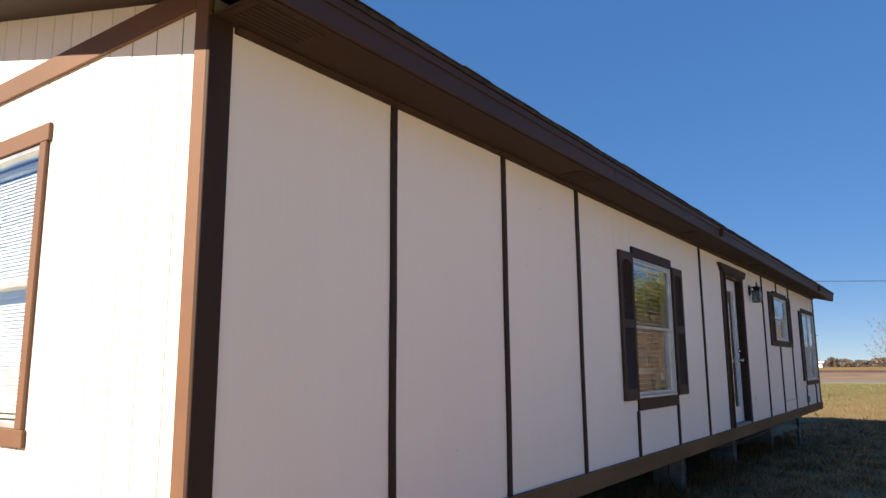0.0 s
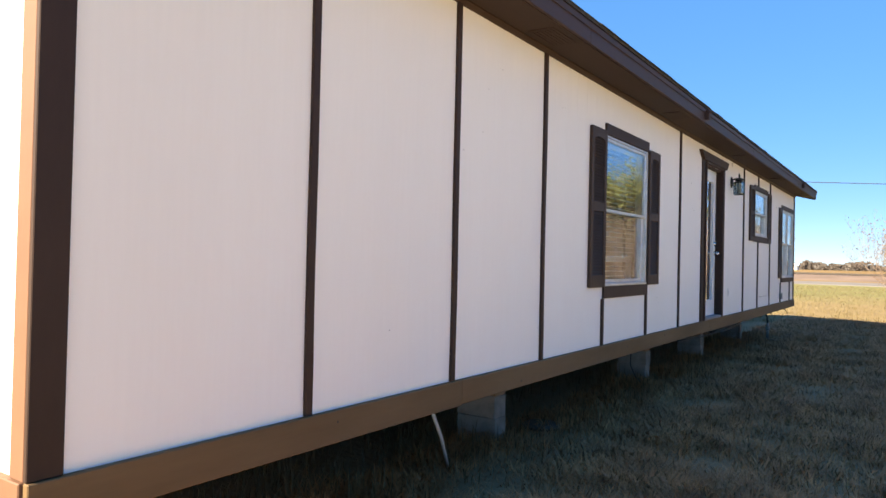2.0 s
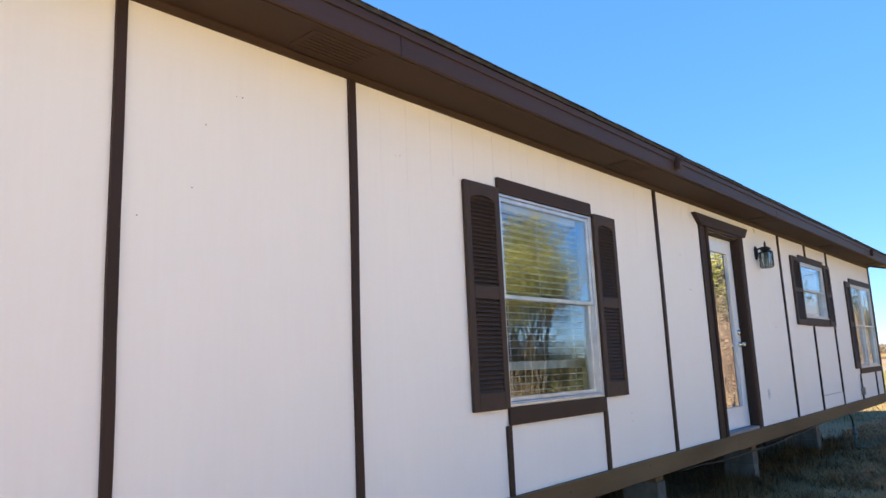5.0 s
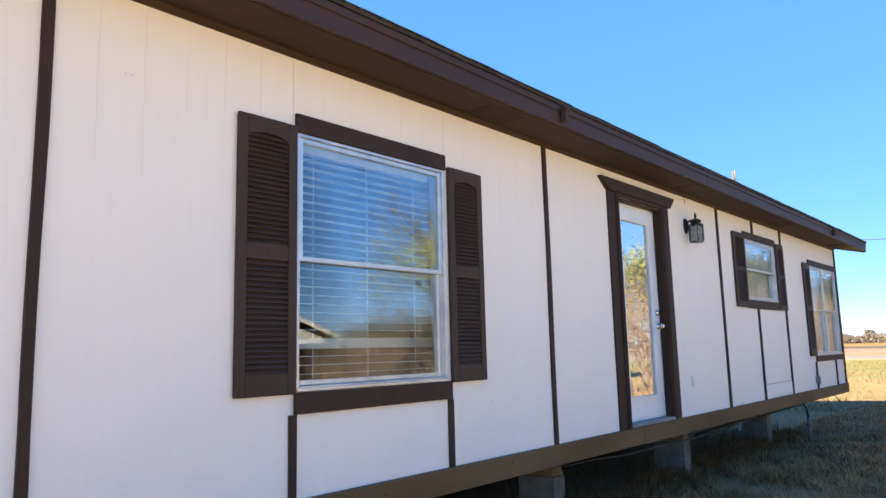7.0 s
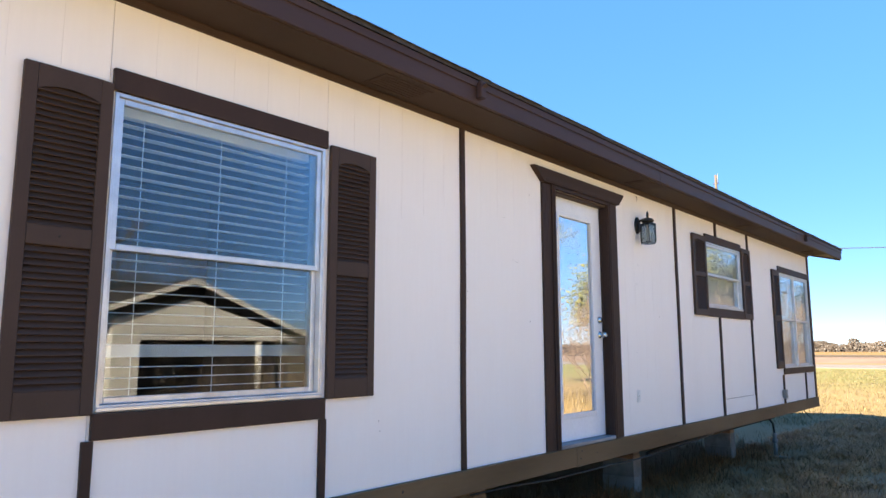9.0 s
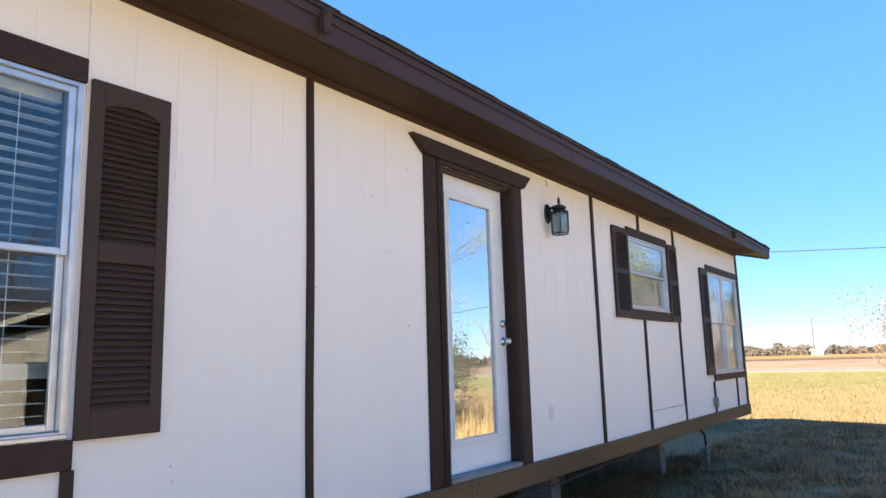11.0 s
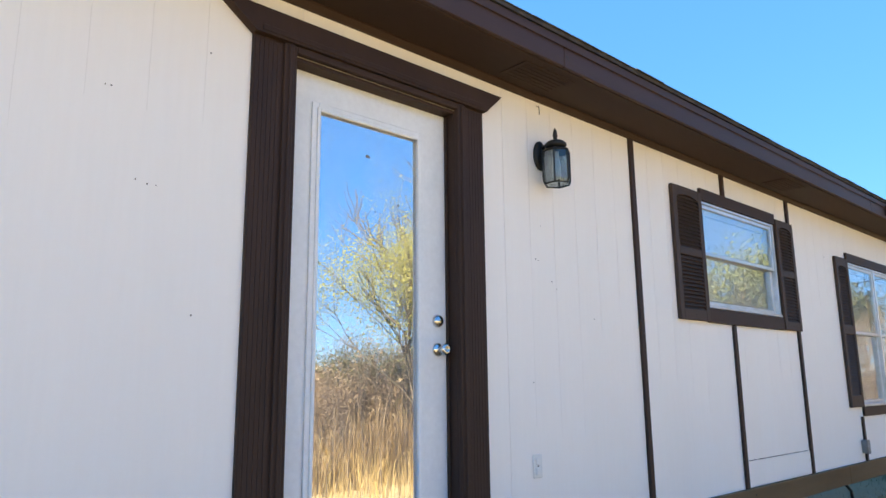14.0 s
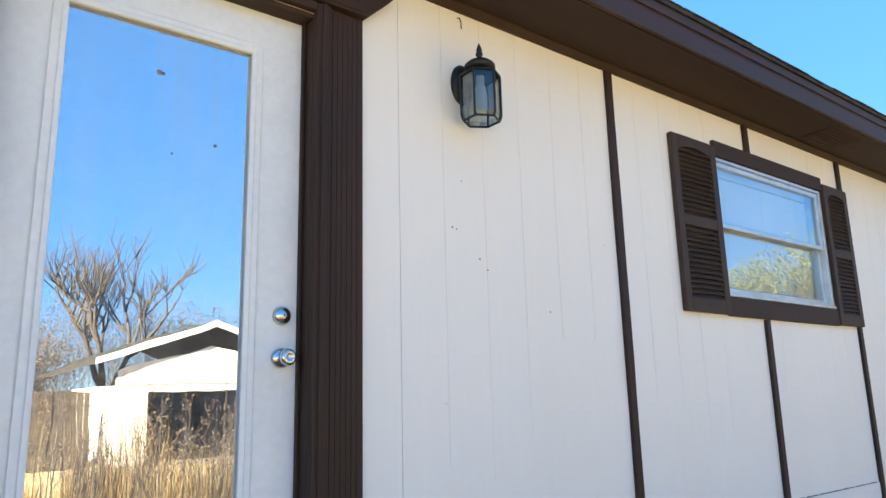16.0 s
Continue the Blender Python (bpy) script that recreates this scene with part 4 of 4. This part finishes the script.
whole("hanging_wire", Build().tube([(-2.6, 8.05, 0.69), (-2.62, 8.08, 0.5), (-2.6, 8.2, 0.35), (-2.58, 8.3, 0.3)], 0.006, 6), HOSE, "loose dark wire hanging under the skirt board", "wire", smooth=True)
whole("hanging_wire", Build().tube([(-2.6, 18.1, 0.69), (-2.55, 18.15, 0.6), (-2.5, 18.2, 0.52)], 0.008, 6), HOSE, "loose dark wire hanging under the skirt board", "wire", smooth=True)
whole("flat_stone", Build().lathe([(0.17, -0.02), (0.19, 0.02), (0.15, 0.045), (0.05, 0.05)], (-3.05, 6.85, 0.0), 9), BARK, "grey flat stone lying in the weeds", "stone")
whole("litter_scrap", Build().lathe([(0.02, 0.0), (0.032, 0.012), (0.02, 0.03), (0.005, 0.034)], (-2.1, 14.25, 0.0), 9), PLASTIC, "small crumpled white scrap on the grass", "litter")


# ---- ground, road, distance ----
def axis_steps(fine, half, far, centre):
    q = [0.0]
    step = fine
    while q[-1] < far:
        q.append(q[-1] + step)
        if q[-1] > half:
            step *= 1.35
    return [centre - v for v in reversed(q[1:])] + [centre + v for v in q]


gx, gy = axis_steps(0.4, 14, 2500, 0.0), axis_steps(0.4, 18, 3500, 12.0)
vs = [(x, y, (0.022 * noise.noise((x * 0.7, y * 0.7, 0)) - 0.005) if abs(x) < 25 and abs(y - 12) < 30 else -0.02) for y in gy for x in gx]
nx = len(gx)
fs = [(j * nx + i, j * nx + i + 1, (j + 1) * nx + i + 1, (j + 1) * nx + i) for j in range(len(gy) - 1) for i in range(nx - 1)]
ground = whole("ground", Build().add(vs, fs), GROUND, "dry straw-coloured lawn with greener patches, shade painted by the house", "ground", kind="structure", smooth=True, fix=False)
whole("road", Build().box((-700, 72, -0.1), (700, 86, 0.03)), ROAD, "pale straight road beyond the lawn", "road", kind="structure")
whole("ground_bank", Build().prism([(96, -0.1), (104, 0.45), (128, 0.45), (140, -0.1)], 0, -900, 900), BANK, "low gravel bank beyond the road", "bank", kind="structure")
whole("rail_line", Build().box((-900, 118, 0.45), (900, 118.6, 0.75), 0.05), DARK, "dark rail line on top of the bank", "rail")
whole("ground_field", Build().box((-1500, 145, -0.1), (1500, 330, 0.3)), FIELD, "wide golden dry field", "field", kind="structure")


def blades(name, n, area, h, mat, label, lean=0.5, w=0.004, seed=1, keep=None, flat=0.1):
    """Many thin bent blades of grass in one mesh."""
    r = np.random.RandomState(seed)
    x = r.uniform(area[0], area[1], n)
    y = area[2] + (area[3] - area[2]) * r.uniform(0, 1, n) ** 1.3
    clump = np.array([noise.noise((a * 1.3, c * 1.3, 5.0)) for a, c in zip(x, y)])
    ok = clump + r.uniform(-0.5, 0.5, n) > -0.15
    if keep is not None:
        ok &= keep(x, y)
    x, y, clump = x[ok], y[ok], clump[ok]
    n = len(x)
    hh = r.uniform(h[0], h[1], n) * (1 + 0.7 * np.clip(clump, -0.8, 0.8))
    az, ln = r.uniform(0, 6.283, n), r.uniform(flat, 1, n) * lean
    tx, ty = np.cos(az) * ln * hh, np.sin(az) * ln * hh
    px, py = -np.sin(az) * w, np.cos(az) * w
    z0 = np.full(n, -0.015)
    hz = hh * np.sqrt(np.clip(1 - np.minimum(ln, 0.97) ** 2, 0.02, 1))
    v = np.stack([np.stack([x - px, y - py, z0], 1), np.stack([x + px, y + py, z0], 1),
                  np.stack([x + tx * 0.45 + px * 0.7, y + ty * 0.45 + py * 0.7, hz * 0.65], 1), np.stack([x + tx * 0.45 - px * 0.7, y + ty * 0.45 - py * 0.7, hz * 0.65], 1),
                  np.stack([x + tx, y + ty, hz], 1)], 1).reshape(-1, 3)
    me = bpy.data.meshes.new(name)
    k = np.arange(n)[:, None] * 5
    quads = (k + np.array([0, 1, 2, 3])).reshape(-1)
    tris = (k + np.array([3, 2, 4])).reshape(-1)
    me.vertices.add(len(v))
    me.vertices.foreach_set("co", v.reshape(-1))
    me.loops.add(len(quads) + len(tris))
    me.loops.foreach_set("vertex_index", np.concatenate([quads, tris]).astype(np.int32))
    me.polygons.add(2 * n)
    starts = np.concatenate([np.arange(n) * 4, n * 4 + np.arange(n) * 3]).astype(np.int32)
    me.polygons.foreach_set("loop_start", starts)
    me.update(calc_edges=True)
    me.materials.append(mat)
    return tagged(new(name, me), label, "grass", kind="stuff")


# Blades reddened to offset blue skylight; they end with the house's shade.
blades("dry_grass", 260000, (-3.4, 0.4, 2.0, 24.2), (0.06, 0.20), THATCH, "short dry matted lawn grass in the shade", 0.99, 0.0042, 1, None, 0.78)
blades("green_grass", 12000, (-4.2, 1.5, 3, 30), (0.03, 0.09), GREENGRASS, "sparse greener grass between dry blades", 0.9, 0.003, 2, None, 0.4)
blades("sunlit_grass", 60000, (-12, 6, 22, 66), (0.04, 0.11), MOWN, "sunlit dry lawn grass towards the road", 0.9, 0.006, 3)
blades("straw_grass", 26000, (0.2, 2.6, 2.0, 26), (0.03, 0.10), STRAW, "short sunlit straw-coloured grass beside the shade", 0.95, 0.004, 7, None, 0.6)
blades("tall_grass", 26000, (2.6, 10.5, 6, 26), (0.15, 0.6), STRAW, "tall yellow weeds and grass beside the yard", 0.5, 0.005, 4)
REED = leaf_material("dry brown reeds", (0.10, 0.065, 0.035), (0.19, 0.13, 0.07), 1.2, 0.2)
blades("tall_reeds", 3000, (4.2, 6.2, 12.2, 18.4), (0.5, 1.3), REED, "dense tall brown reeds round the small tree", 0.28, 0.006, 6)
blades("weeds_under_house", 5000, (-4.2, -2.6, 2.5, 18), (0.06, 0.22), GREENGRASS, "thin weeds along the edge of the crawl space", 0.7, 0.004, 5)


# ---- trees and bushes ----
def grow(b, tips, p, d, length, r, depth, rnd, spread=0.6, lift=0.15, kids=3, sides=6, wob=0.18, keep=(0.58, 0.8)):
    """One limb as a bent tapering tube, then its children."""
    pts, rad = [p], [r]
    q, dd = Vector(p), Vector(d).normalized()
    n = 4
    for k in range(n):
        dd = (dd + Vector((rnd.uniform(-1, 1), rnd.uniform(-1, 1), rnd.uniform(-0.6, 1))) * wob + Vector((0, 0, lift * 0.3))).normalized()
        q = q + dd * length / n
        pts.append(q.copy())
        rad.append(r * (1 - 0.45 * (k + 1) / n))
    b.tube(pts, rad, sides if depth > 1 else 4, False)
    if depth == 0:
        tips += [(pts[2], dd.copy()), (pts[3], dd.copy()), (pts[4], dd.copy())]
        return
    for k in range(kids + (1 if rnd.random() < 0.4 else 0)):
        base = pts[rnd.choice((2, 3, 4, 4))]
        out = Vector((rnd.uniform(-1, 1), rnd.uniform(-1, 1), rnd.uniform(-0.3, 0.7)))
        nd = (dd + out * spread * 1.3).normalized()
        grow(b, tips, base, nd, length * rnd.uniform(*keep), r * 0.58, depth - 1, rnd, spread, lift, kids, sides, wob, keep)


def leaves(tips, per, size, reach, rnd):
    vs, fs = [], []
    for p, d in tips:
        for k in range(per):
            c = p + Vector((rnd.gauss(0, reach), rnd.gauss(0, reach), rnd.gauss(0, reach)))
            u = Vector((rnd.uniform(-1, 1), rnd.uniform(-1, 1), rnd.uniform(-1, 1))).normalized()
            w = u.orthogonal().normalized()
            s = size * rnd.uniform(0.6, 1.4)
            i = len(vs)
            vs += [c - u * s, c + w * s * 0.45, c + u * s, c - w * s * 0.45]
            fs.append((i, i + 1, i + 2, i + 3))
    return Build().add(vs, fs)


def tree(name, at, h, r, seed, label, leaf=None, per=0, size=0.06, reach=0.2, depth=4, spread=0.6, kids=3, bark=None, trunk=0.35):
    rnd = random.Random(seed)
    th = thing(name, at, label, "bush" if "bush" in name else "tree")
    b, tips = Build(), []
    grow(b, tips, Vector(at) - Vector((0, 0, 0.1)), Vector((rnd.uniform(-0.1, 0.1), rnd.uniform(-0.1, 0.1), 1)), h * trunk, r, depth, rnd, spread, 0.2, kids, keep=(0.58, 0.8) if leaf else (0.66, 0.95))
    part("trunk", b, bark or BARK, th, "branching trunk and limbs", True, False)
    if leaf:
        part("crown", leaves(tips, per, size, reach, rnd), leaf, th, "", False, False)
    return th


def bush(at, h, spread, stems, seed, label, leaf, per, bark, size=0.022, reach=0.06, name="bush"):
    rnd = random.Random(seed)
    th = thing(name, at, label, "bush", "bushes")
    b, tips = Build(), []
    for k in range(stems):
        a, q = rnd.uniform(0, 6.283), rnd.uniform(0, 1) ** 0.5
        p = Vector(at) + Vector((math.cos(a), math.sin(a), 0)) * q * spread * 0.5 + Vector((0, 0, -0.05))
        d = Vector((math.cos(a) * q * 0.7, math.sin(a) * q * 0.7, 1))
        grow(b, tips, p, d, h * rnd.uniform(0.4, 0.62), 0.012, 2, rnd, 0.5, 0.2, 3, 4, 0.14)
    part("branchwork", b, bark, th, "tangled thin bare twigs", False, False)
    part("foliage", leaves(tips, per, size, reach, rnd), leaf, th, "sparse small dry leaves", False, False)
    return th


bush((1.15, 25.4, 0), 2.65, 2.9, 130, 11, "large reddish bare-twigged bush at the lawn's edge", LEAF_BUSH, 7, TWIG)
bush((3.0, 23.4, 0), 2.8, 2.2, 60, 12, "reddish twiggy bush in the sun", LEAF_BUSH, 7, TWIG)
bush((3.4, 26.5, 0), 3.4, 2.4, 26, 13, "reddish twiggy bush in the sun", LEAF_BUSH, 7, TWIG)
def many_stemmed(at, h, spread, stems, seed, label, leaf, per, size, reach):
    """A small tree of several thin leaning stems with an airy crown from knee height up."""
    rnd = random.Random(seed)
    th = thing("leafy_tree", at, label, "tree")
    b, tips = Build(), []
    for k in range(stems):
        a = 6.283 * (k + rnd.random()) / stems
        p = Vector(at) + Vector((math.cos(a) * 0.25, math.sin(a) * 0.25, -0.05))
        q = rnd.uniform(0.15, 1.0) * spread
        grow(b, tips, p, Vector((math.cos(a) * q, math.sin(a) * q, 1)), h * rnd.uniform(0.36, 0.5), rnd.uniform(0.025, 0.045), 3, rnd, 0.62, 0.1, 3, 5, 0.13, (0.55, 0.75))
    part("stem", b, BARK, th, "cluster of thin grey stems", True, False)
    low, high = at[2] + h * 0.30, at[2] + h
    tips = [t for t in tips if rnd.random() < 0.2 + min(1, max(0, (t[0].z - low) / (high - low) * 2.2)) - max(0, (t[0].z - high) * 0.9)]
    part("crown", leaves(tips, per, size, reach, rnd), leaf, th, "airy yellow-green leaves", False, False)
    return th


def weed(at, h, seed):
    """A dry stalk with short side twigs and seed heads."""
    rnd = random.Random(seed)
    th = thing("weed_stalk", at, "tall dry brown weed stalk with seed heads", "weed", "tall weeds")
    lean = Vector((rnd.uniform(-0.12, 0.12), rnd.uniform(-0.12, 0.12), 1))
    b, heads, p0 = Build(), [], Vector(at)
    b.tube([p0 - Vector((0, 0, 0.05)), p0 + lean * h * 0.5, p0 + lean * h + Vector((rnd.uniform(-0.1, 0.1), rnd.uniform(-0.1, 0.1), 0))], [0.007, 0.005, 0.002], 5, False)
    for k in range(14):
        q = p0 + lean * h * (0.35 + 0.62 * k / 13)
        a, n = rnd.uniform(0, 6.283), rnd.uniform(0.1, 0.3) * (1.25 - k / 14)
        e = q + Vector((math.cos(a) * n, math.sin(a) * n, n * 1.2))
        b.tube([q, e], [0.003, 0.0015], 4, False)
        heads += [(q + (e - q) * f, lean) for f in (0.6, 0.8, 1.0)]
    part("stem", b, BARK, th, "", False, False)
    part("seed_head", leaves(heads, 3, 0.014, 0.02, rnd), LEAF_BUSH, th, "small dry brown seed heads", False, False)
    return th


many_stemmed((5.6, 18.7, 0), 5.4, 0.32, 12, 21, "small autumn tree with many thin stems and yellow-green leaves", LEAF_YELLOW, 60, 0.024, 0.27)
bush((5.5, 20.3, 0), 1.9, 1.5, 40, 26, "dark green scrub bush in dry grass", LEAF_DARK, 16, BARK, 0.03, 0.13)
tree("leafy_tree", (8.5, 36.0, 0), 10.0, 0.22, 25, "autumn tree with yellow-green leaves along the yard", LEAF_YELLOW, 34, 0.08, 0.5, 4, 0.7, 3, trunk=0.26)
tree("bare_tree", (8.4, 20.8, 0), 9.0, 0.15, 37, "tall bare winter tree with thin spreading branches", None, depth=5, spread=0.85, trunk=0.27, kids=3)
tree("bare_tree", (24.5, 16.3, 0), 9.5, 0.24, 22, "large bare winter tree with thick forked limbs", None, depth=5, spread=0.75, trunk=0.25, kids=3)
tree("bare_tree", (29.0, 25.5, 0), 8.0, 0.16, 23, "bare winter tree with thin branches behind the house", None, depth=6, spread=0.6, trunk=0.26, kids=2)
tree("leafy_tree", (26.5, 21.5, 0), 6.0, 0.18, 24, "dusty green tree behind the neighbouring house", LEAF_DARK, 20, 0.08, 0.45, 4, 0.7, 3)
tree("leafy_tree", (28.0, 13.5, 0), 4.8, 0.18, 34, "dusty green tree behind the neighbouring house", LEAF_DARK, 20, 0.08, 0.45, 4, 0.8, 3)
for k, (x, y, h) in enumerate(((9.5, 45.0, 10.5), (14.0, 52.0, 11.5), (10.0, 58.0, 11.5), (17.0, 66.0, 12.0), (9.0, 72.0, 11.0))):
    tree("leafy_tree", (x, y, 0), h, 0.2, 60 + k, "olive green tree in a row along the yard", LEAF_DARK, 26, 0.12, 0.65, 4, 0.75, 3, trunk=0.24)
for k, (x, y, h) in enumerate(((27.0, 19.2, 5.6), (28.0, 21.5, 5.4), (26.0, 13.6, 4.6), (27.5, 17.4, 5.0))):
    bush((x, y, 0), h, 2.6, 40, 90 + k, "tall grey-brown leafless brush behind the neighbouring house", LEAF_BUSH, 5, BARK, 0.04, 0.2)
for k, (x, y, h) in enumerate(((9.4, 20.4, 2.3), (10.6, 21.8, 2.6), (11.6, 20.2, 2.2), (9.9, 23.3, 2.4), (11.4, 24.4, 2.4), (8.6, 18.6, 1.8))):
    bush((x, y, 0), h, 2.2, 60, 110 + k, "brown leafless scrub in the thicket", LEAF_BUSH if k % 2 else LEAF_DARK, 6, BARK, 0.03, 0.14)
rnd = random.Random(71)
for k in range(80):
    weed((rnd.uniform(3.4, 7.0), rnd.uniform(11.2, 16.5), 0), rnd.uniform(0.8, 2.1), 300 + k)

# ---- neighbour house, seen in the glass ----
hx = 15.2
nb = thing("neighbour_house", (hx + 4, 17.4, 0), "single-storey cream house with gabled carport", "house")
ny0, ny1, na, nz, ne = 14.65, 21.8, 17.4, 3.75, 2.12
pitch = (nz - ne + 0.1) / (ny1 + 0.25 - na)
nl = nz - pitch * (na - ny0 + 0.25)      # the short side of the roof ends higher
part("gable_wall", Build().prism([(ny0 + 0.3, ne), (ny1 - 0.3, ne), (na, nz - 0.5), (ny0 + 0.3, nl - 0.3)], 0, hx + 0.12, hx + 0.27), PALE, nb, "cream lap siding in the gable")
for k in range(11):
    z = ne + 0.12 * k
    wide, top = [(ny1 - na) * (1 - (q - ne) / (nz - 0.5 - ne)) - 0.32 for q in (z, z + 0.115)]
    if top > 0.15:
        part("lap_board", Build().prism([(max(ny0 + 0.3, na - wide), z), (na + wide, z), (na + top, z + 0.115), (max(ny0 + 0.3, na - top), z + 0.115)], 0, hx + 0.08, hx + 0.098), PALE, nb)
b = Build()
for s in (-1, 1):
    e = ny0 - 0.25 if s < 0 else ny1 + 0.25
    zz = nl if s < 0 else ne - 0.10
    b.prism([(e, zz), (e, zz + 0.14), (na, nz + 0.14), (na, nz)], 0, hx - 0.12, hx + 9)
part("roof", b, SHINGLE, nb, "low brown shingle roof")
for s in (-1, 1):
    e = ny0 - 0.28 if s < 0 else ny1 + 0.28
    zz = nl if s < 0 else ne - 0.10
    part("rake_board", Build().prism([(e, zz - 0.02), (e, zz + 0.15), (na, nz + 0.15), (na, nz - 0.02)], 0, hx - 0.15, hx - 0.122), PALE, nb, "cream rake board")
part("beam", Build().box((hx + 0.1, ny0 + 0.3, ne - 0.2), (hx + 0.3, ny1 - 0.3, ne), 0.01), PALE, nb)
for y in (20.1,):
    part("post", Build().box((hx + 0.12, y - 0.08, 0), (hx + 0.28, y + 0.08, ne - 0.2), 0.01), PALE, nb, "cream carport post")
part("front_wall", Build().box((hx + 0.1, ny0 + 0.3, 0), (hx + 0.3, 15.8, ne - 0.2)), PALE, nb, "sunlit cream wall")
# Bark brown on rear and right walls paints the carport's shade.
part("back_wall", Build().box((hx + 5.5, ny0 + 0.3, 0), (hx + 5.7, ny1 - 0.3, ne)), BARK, nb, "rear wall of the carport, painted dark for shade")
part("side_wall", Build().box((hx + 0.3, ny0 + 0.3, 0), (hx + 5.5, ny0 + 0.5, ne)), PALE, nb)
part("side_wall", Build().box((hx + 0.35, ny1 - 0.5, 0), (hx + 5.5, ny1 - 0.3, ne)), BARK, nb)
part("slab", Build().box((hx - 0.2, ny0, -0.05), (hx + 8.6, ny1, 0.05)), BLOCK, nb)
fence = thing("board_fence", (hx + 1, 9.5, 0), "weathered dark board fence beside the neighbouring house", "fence")
fb = Build().box((-0.012, -0.07, 0), (0.012, 0.07, 2.0), 0.003).mesh("board", BARK)
for k in range(60):
    ob = part("board", fb, None, fence)
    ob.matrix_parent_inverse = Matrix()
    ob.matrix_basis = pose(random.uniform(-0.01, 0.01), -3.9 + 0.15 * k, random.uniform(-0.03, 0.02), 0, random.uniform(-0.5, 0.5), 0)
for z in (0.4, 1.6):
    part("rail", Build().box((hx + 1.013, 5.5, z), (hx + 1.05, 14.55, z + 0.09), 0.004), BARK, fence)

# ---- distance ----
pole = thing("utility_pole", (-9.5, 35, 0), "grey wooden utility pole with small insulators", "utility pole")
part("shaft", Build().tube([(-9.5, 35, -0.3), (-9.5, 35, 8.9)], [0.10, 0.05], 12), BARK, pole, smooth=True)
part("insulator", Build().lathe([(0.012, -0.25), (0.015, 0), (0.025, 0.05), (0.015, 0.1), (0.01, 0.18)], (-9.42, 35, 8.75), 10), PVC, pole, "", True)
part("bracket", Build().box((-9.62, 34.97, 8.5), (-9.38, 35.03, 8.54), 0.01), DARK, pole)
whole("power_cable", Build().tube([(-9.5 + 4.0 * k, 35, 5.66 - 0.26 * k - 0.10 * math.sin(math.pi * k / 14)) for k in range(15)], 0.016, 5), HOSE, "thin black overhead cable", "cable", smooth=True)
rnd = random.Random(5)
for x, y, h in ((-60, 180, 9), (-25, 185, 9), (14, 190, 9), (-110, 176, 9)):
    p = thing("utility_pole", (x, y, 0), "distant thin wooden utility pole", "utility pole", "distant poles")
    part("shaft", Build().tube([(x, y, -0.2), (x, y, h)], [0.16, 0.11], 8), BARK, p)
    part("crossarm", Build().box((x - 1.1, y - 0.06, h - 0.9), (x + 1.1, y + 0.06, h - 0.75)), BARK, p)


def woods(name, y, x0, x1, n, h, seed, label, turned=False):
    r = random.Random(seed)
    vs, fs = [], []
    x = x0
    while x < x1:
        hh = h * r.uniform(0.45, 1.15) * (0.75 + 0.5 * noise.noise((x * 0.02, seed, 0)))
        w = r.uniform(3, 7)
        c = Vector((x, y + r.uniform(-12, 12), 0))
        for k in range(n):
            a = Vector((r.gauss(0, 1) * w * 0.5, r.gauss(0, 1) * 2, 0))
            z = hh * r.uniform(0, 1) ** 0.8 * max(0.15, 1 - (abs(a.x) / (w * 1.3)) ** 2)
            s = r.uniform(0.25, 0.7)
            u = Vector((r.uniform(-1, 1), r.uniform(-0.4, 0.4), r.uniform(-1, 1))).normalized() * s
            v = Vector((-u.z, 0, u.x)) * 0.6
            q = c + a + Vector((0, 0, z))
            i = len(vs)
            vs += [q - u, q + v, q + u, q - v]
            fs.append((i, i + 1, i + 2, i + 3))
        x += r.uniform(1.5, 3.5)
    if turned:
        vs = [(p.y, p.x, p.z) for p in vs]
    return whole(name, Build().add(vs, fs), WOODS, label, "woods", kind="stuff", fix=False)


woods("far_woods", 350, -420, 330, 300, 5.8, 31, "low bare brown woods along the horizon")
woods("far_thicket", 110, -40, 220, 110, 5.0, 33, "bare brown thicket across the neighbouring field", True)
fh = thing("far_house", (-40, 300, 0), "small distant white farm building among trees", "house")
part("wall", Build().box((-42, 297, 0), (-38, 303, 1.9)), PALE, fh)
part("roof", Build().prism([(296.5, 1.9), (303.5, 1.9), (300, 2.7)], 0, -42.5, -37.5), PALE, fh, "pale metal roof")
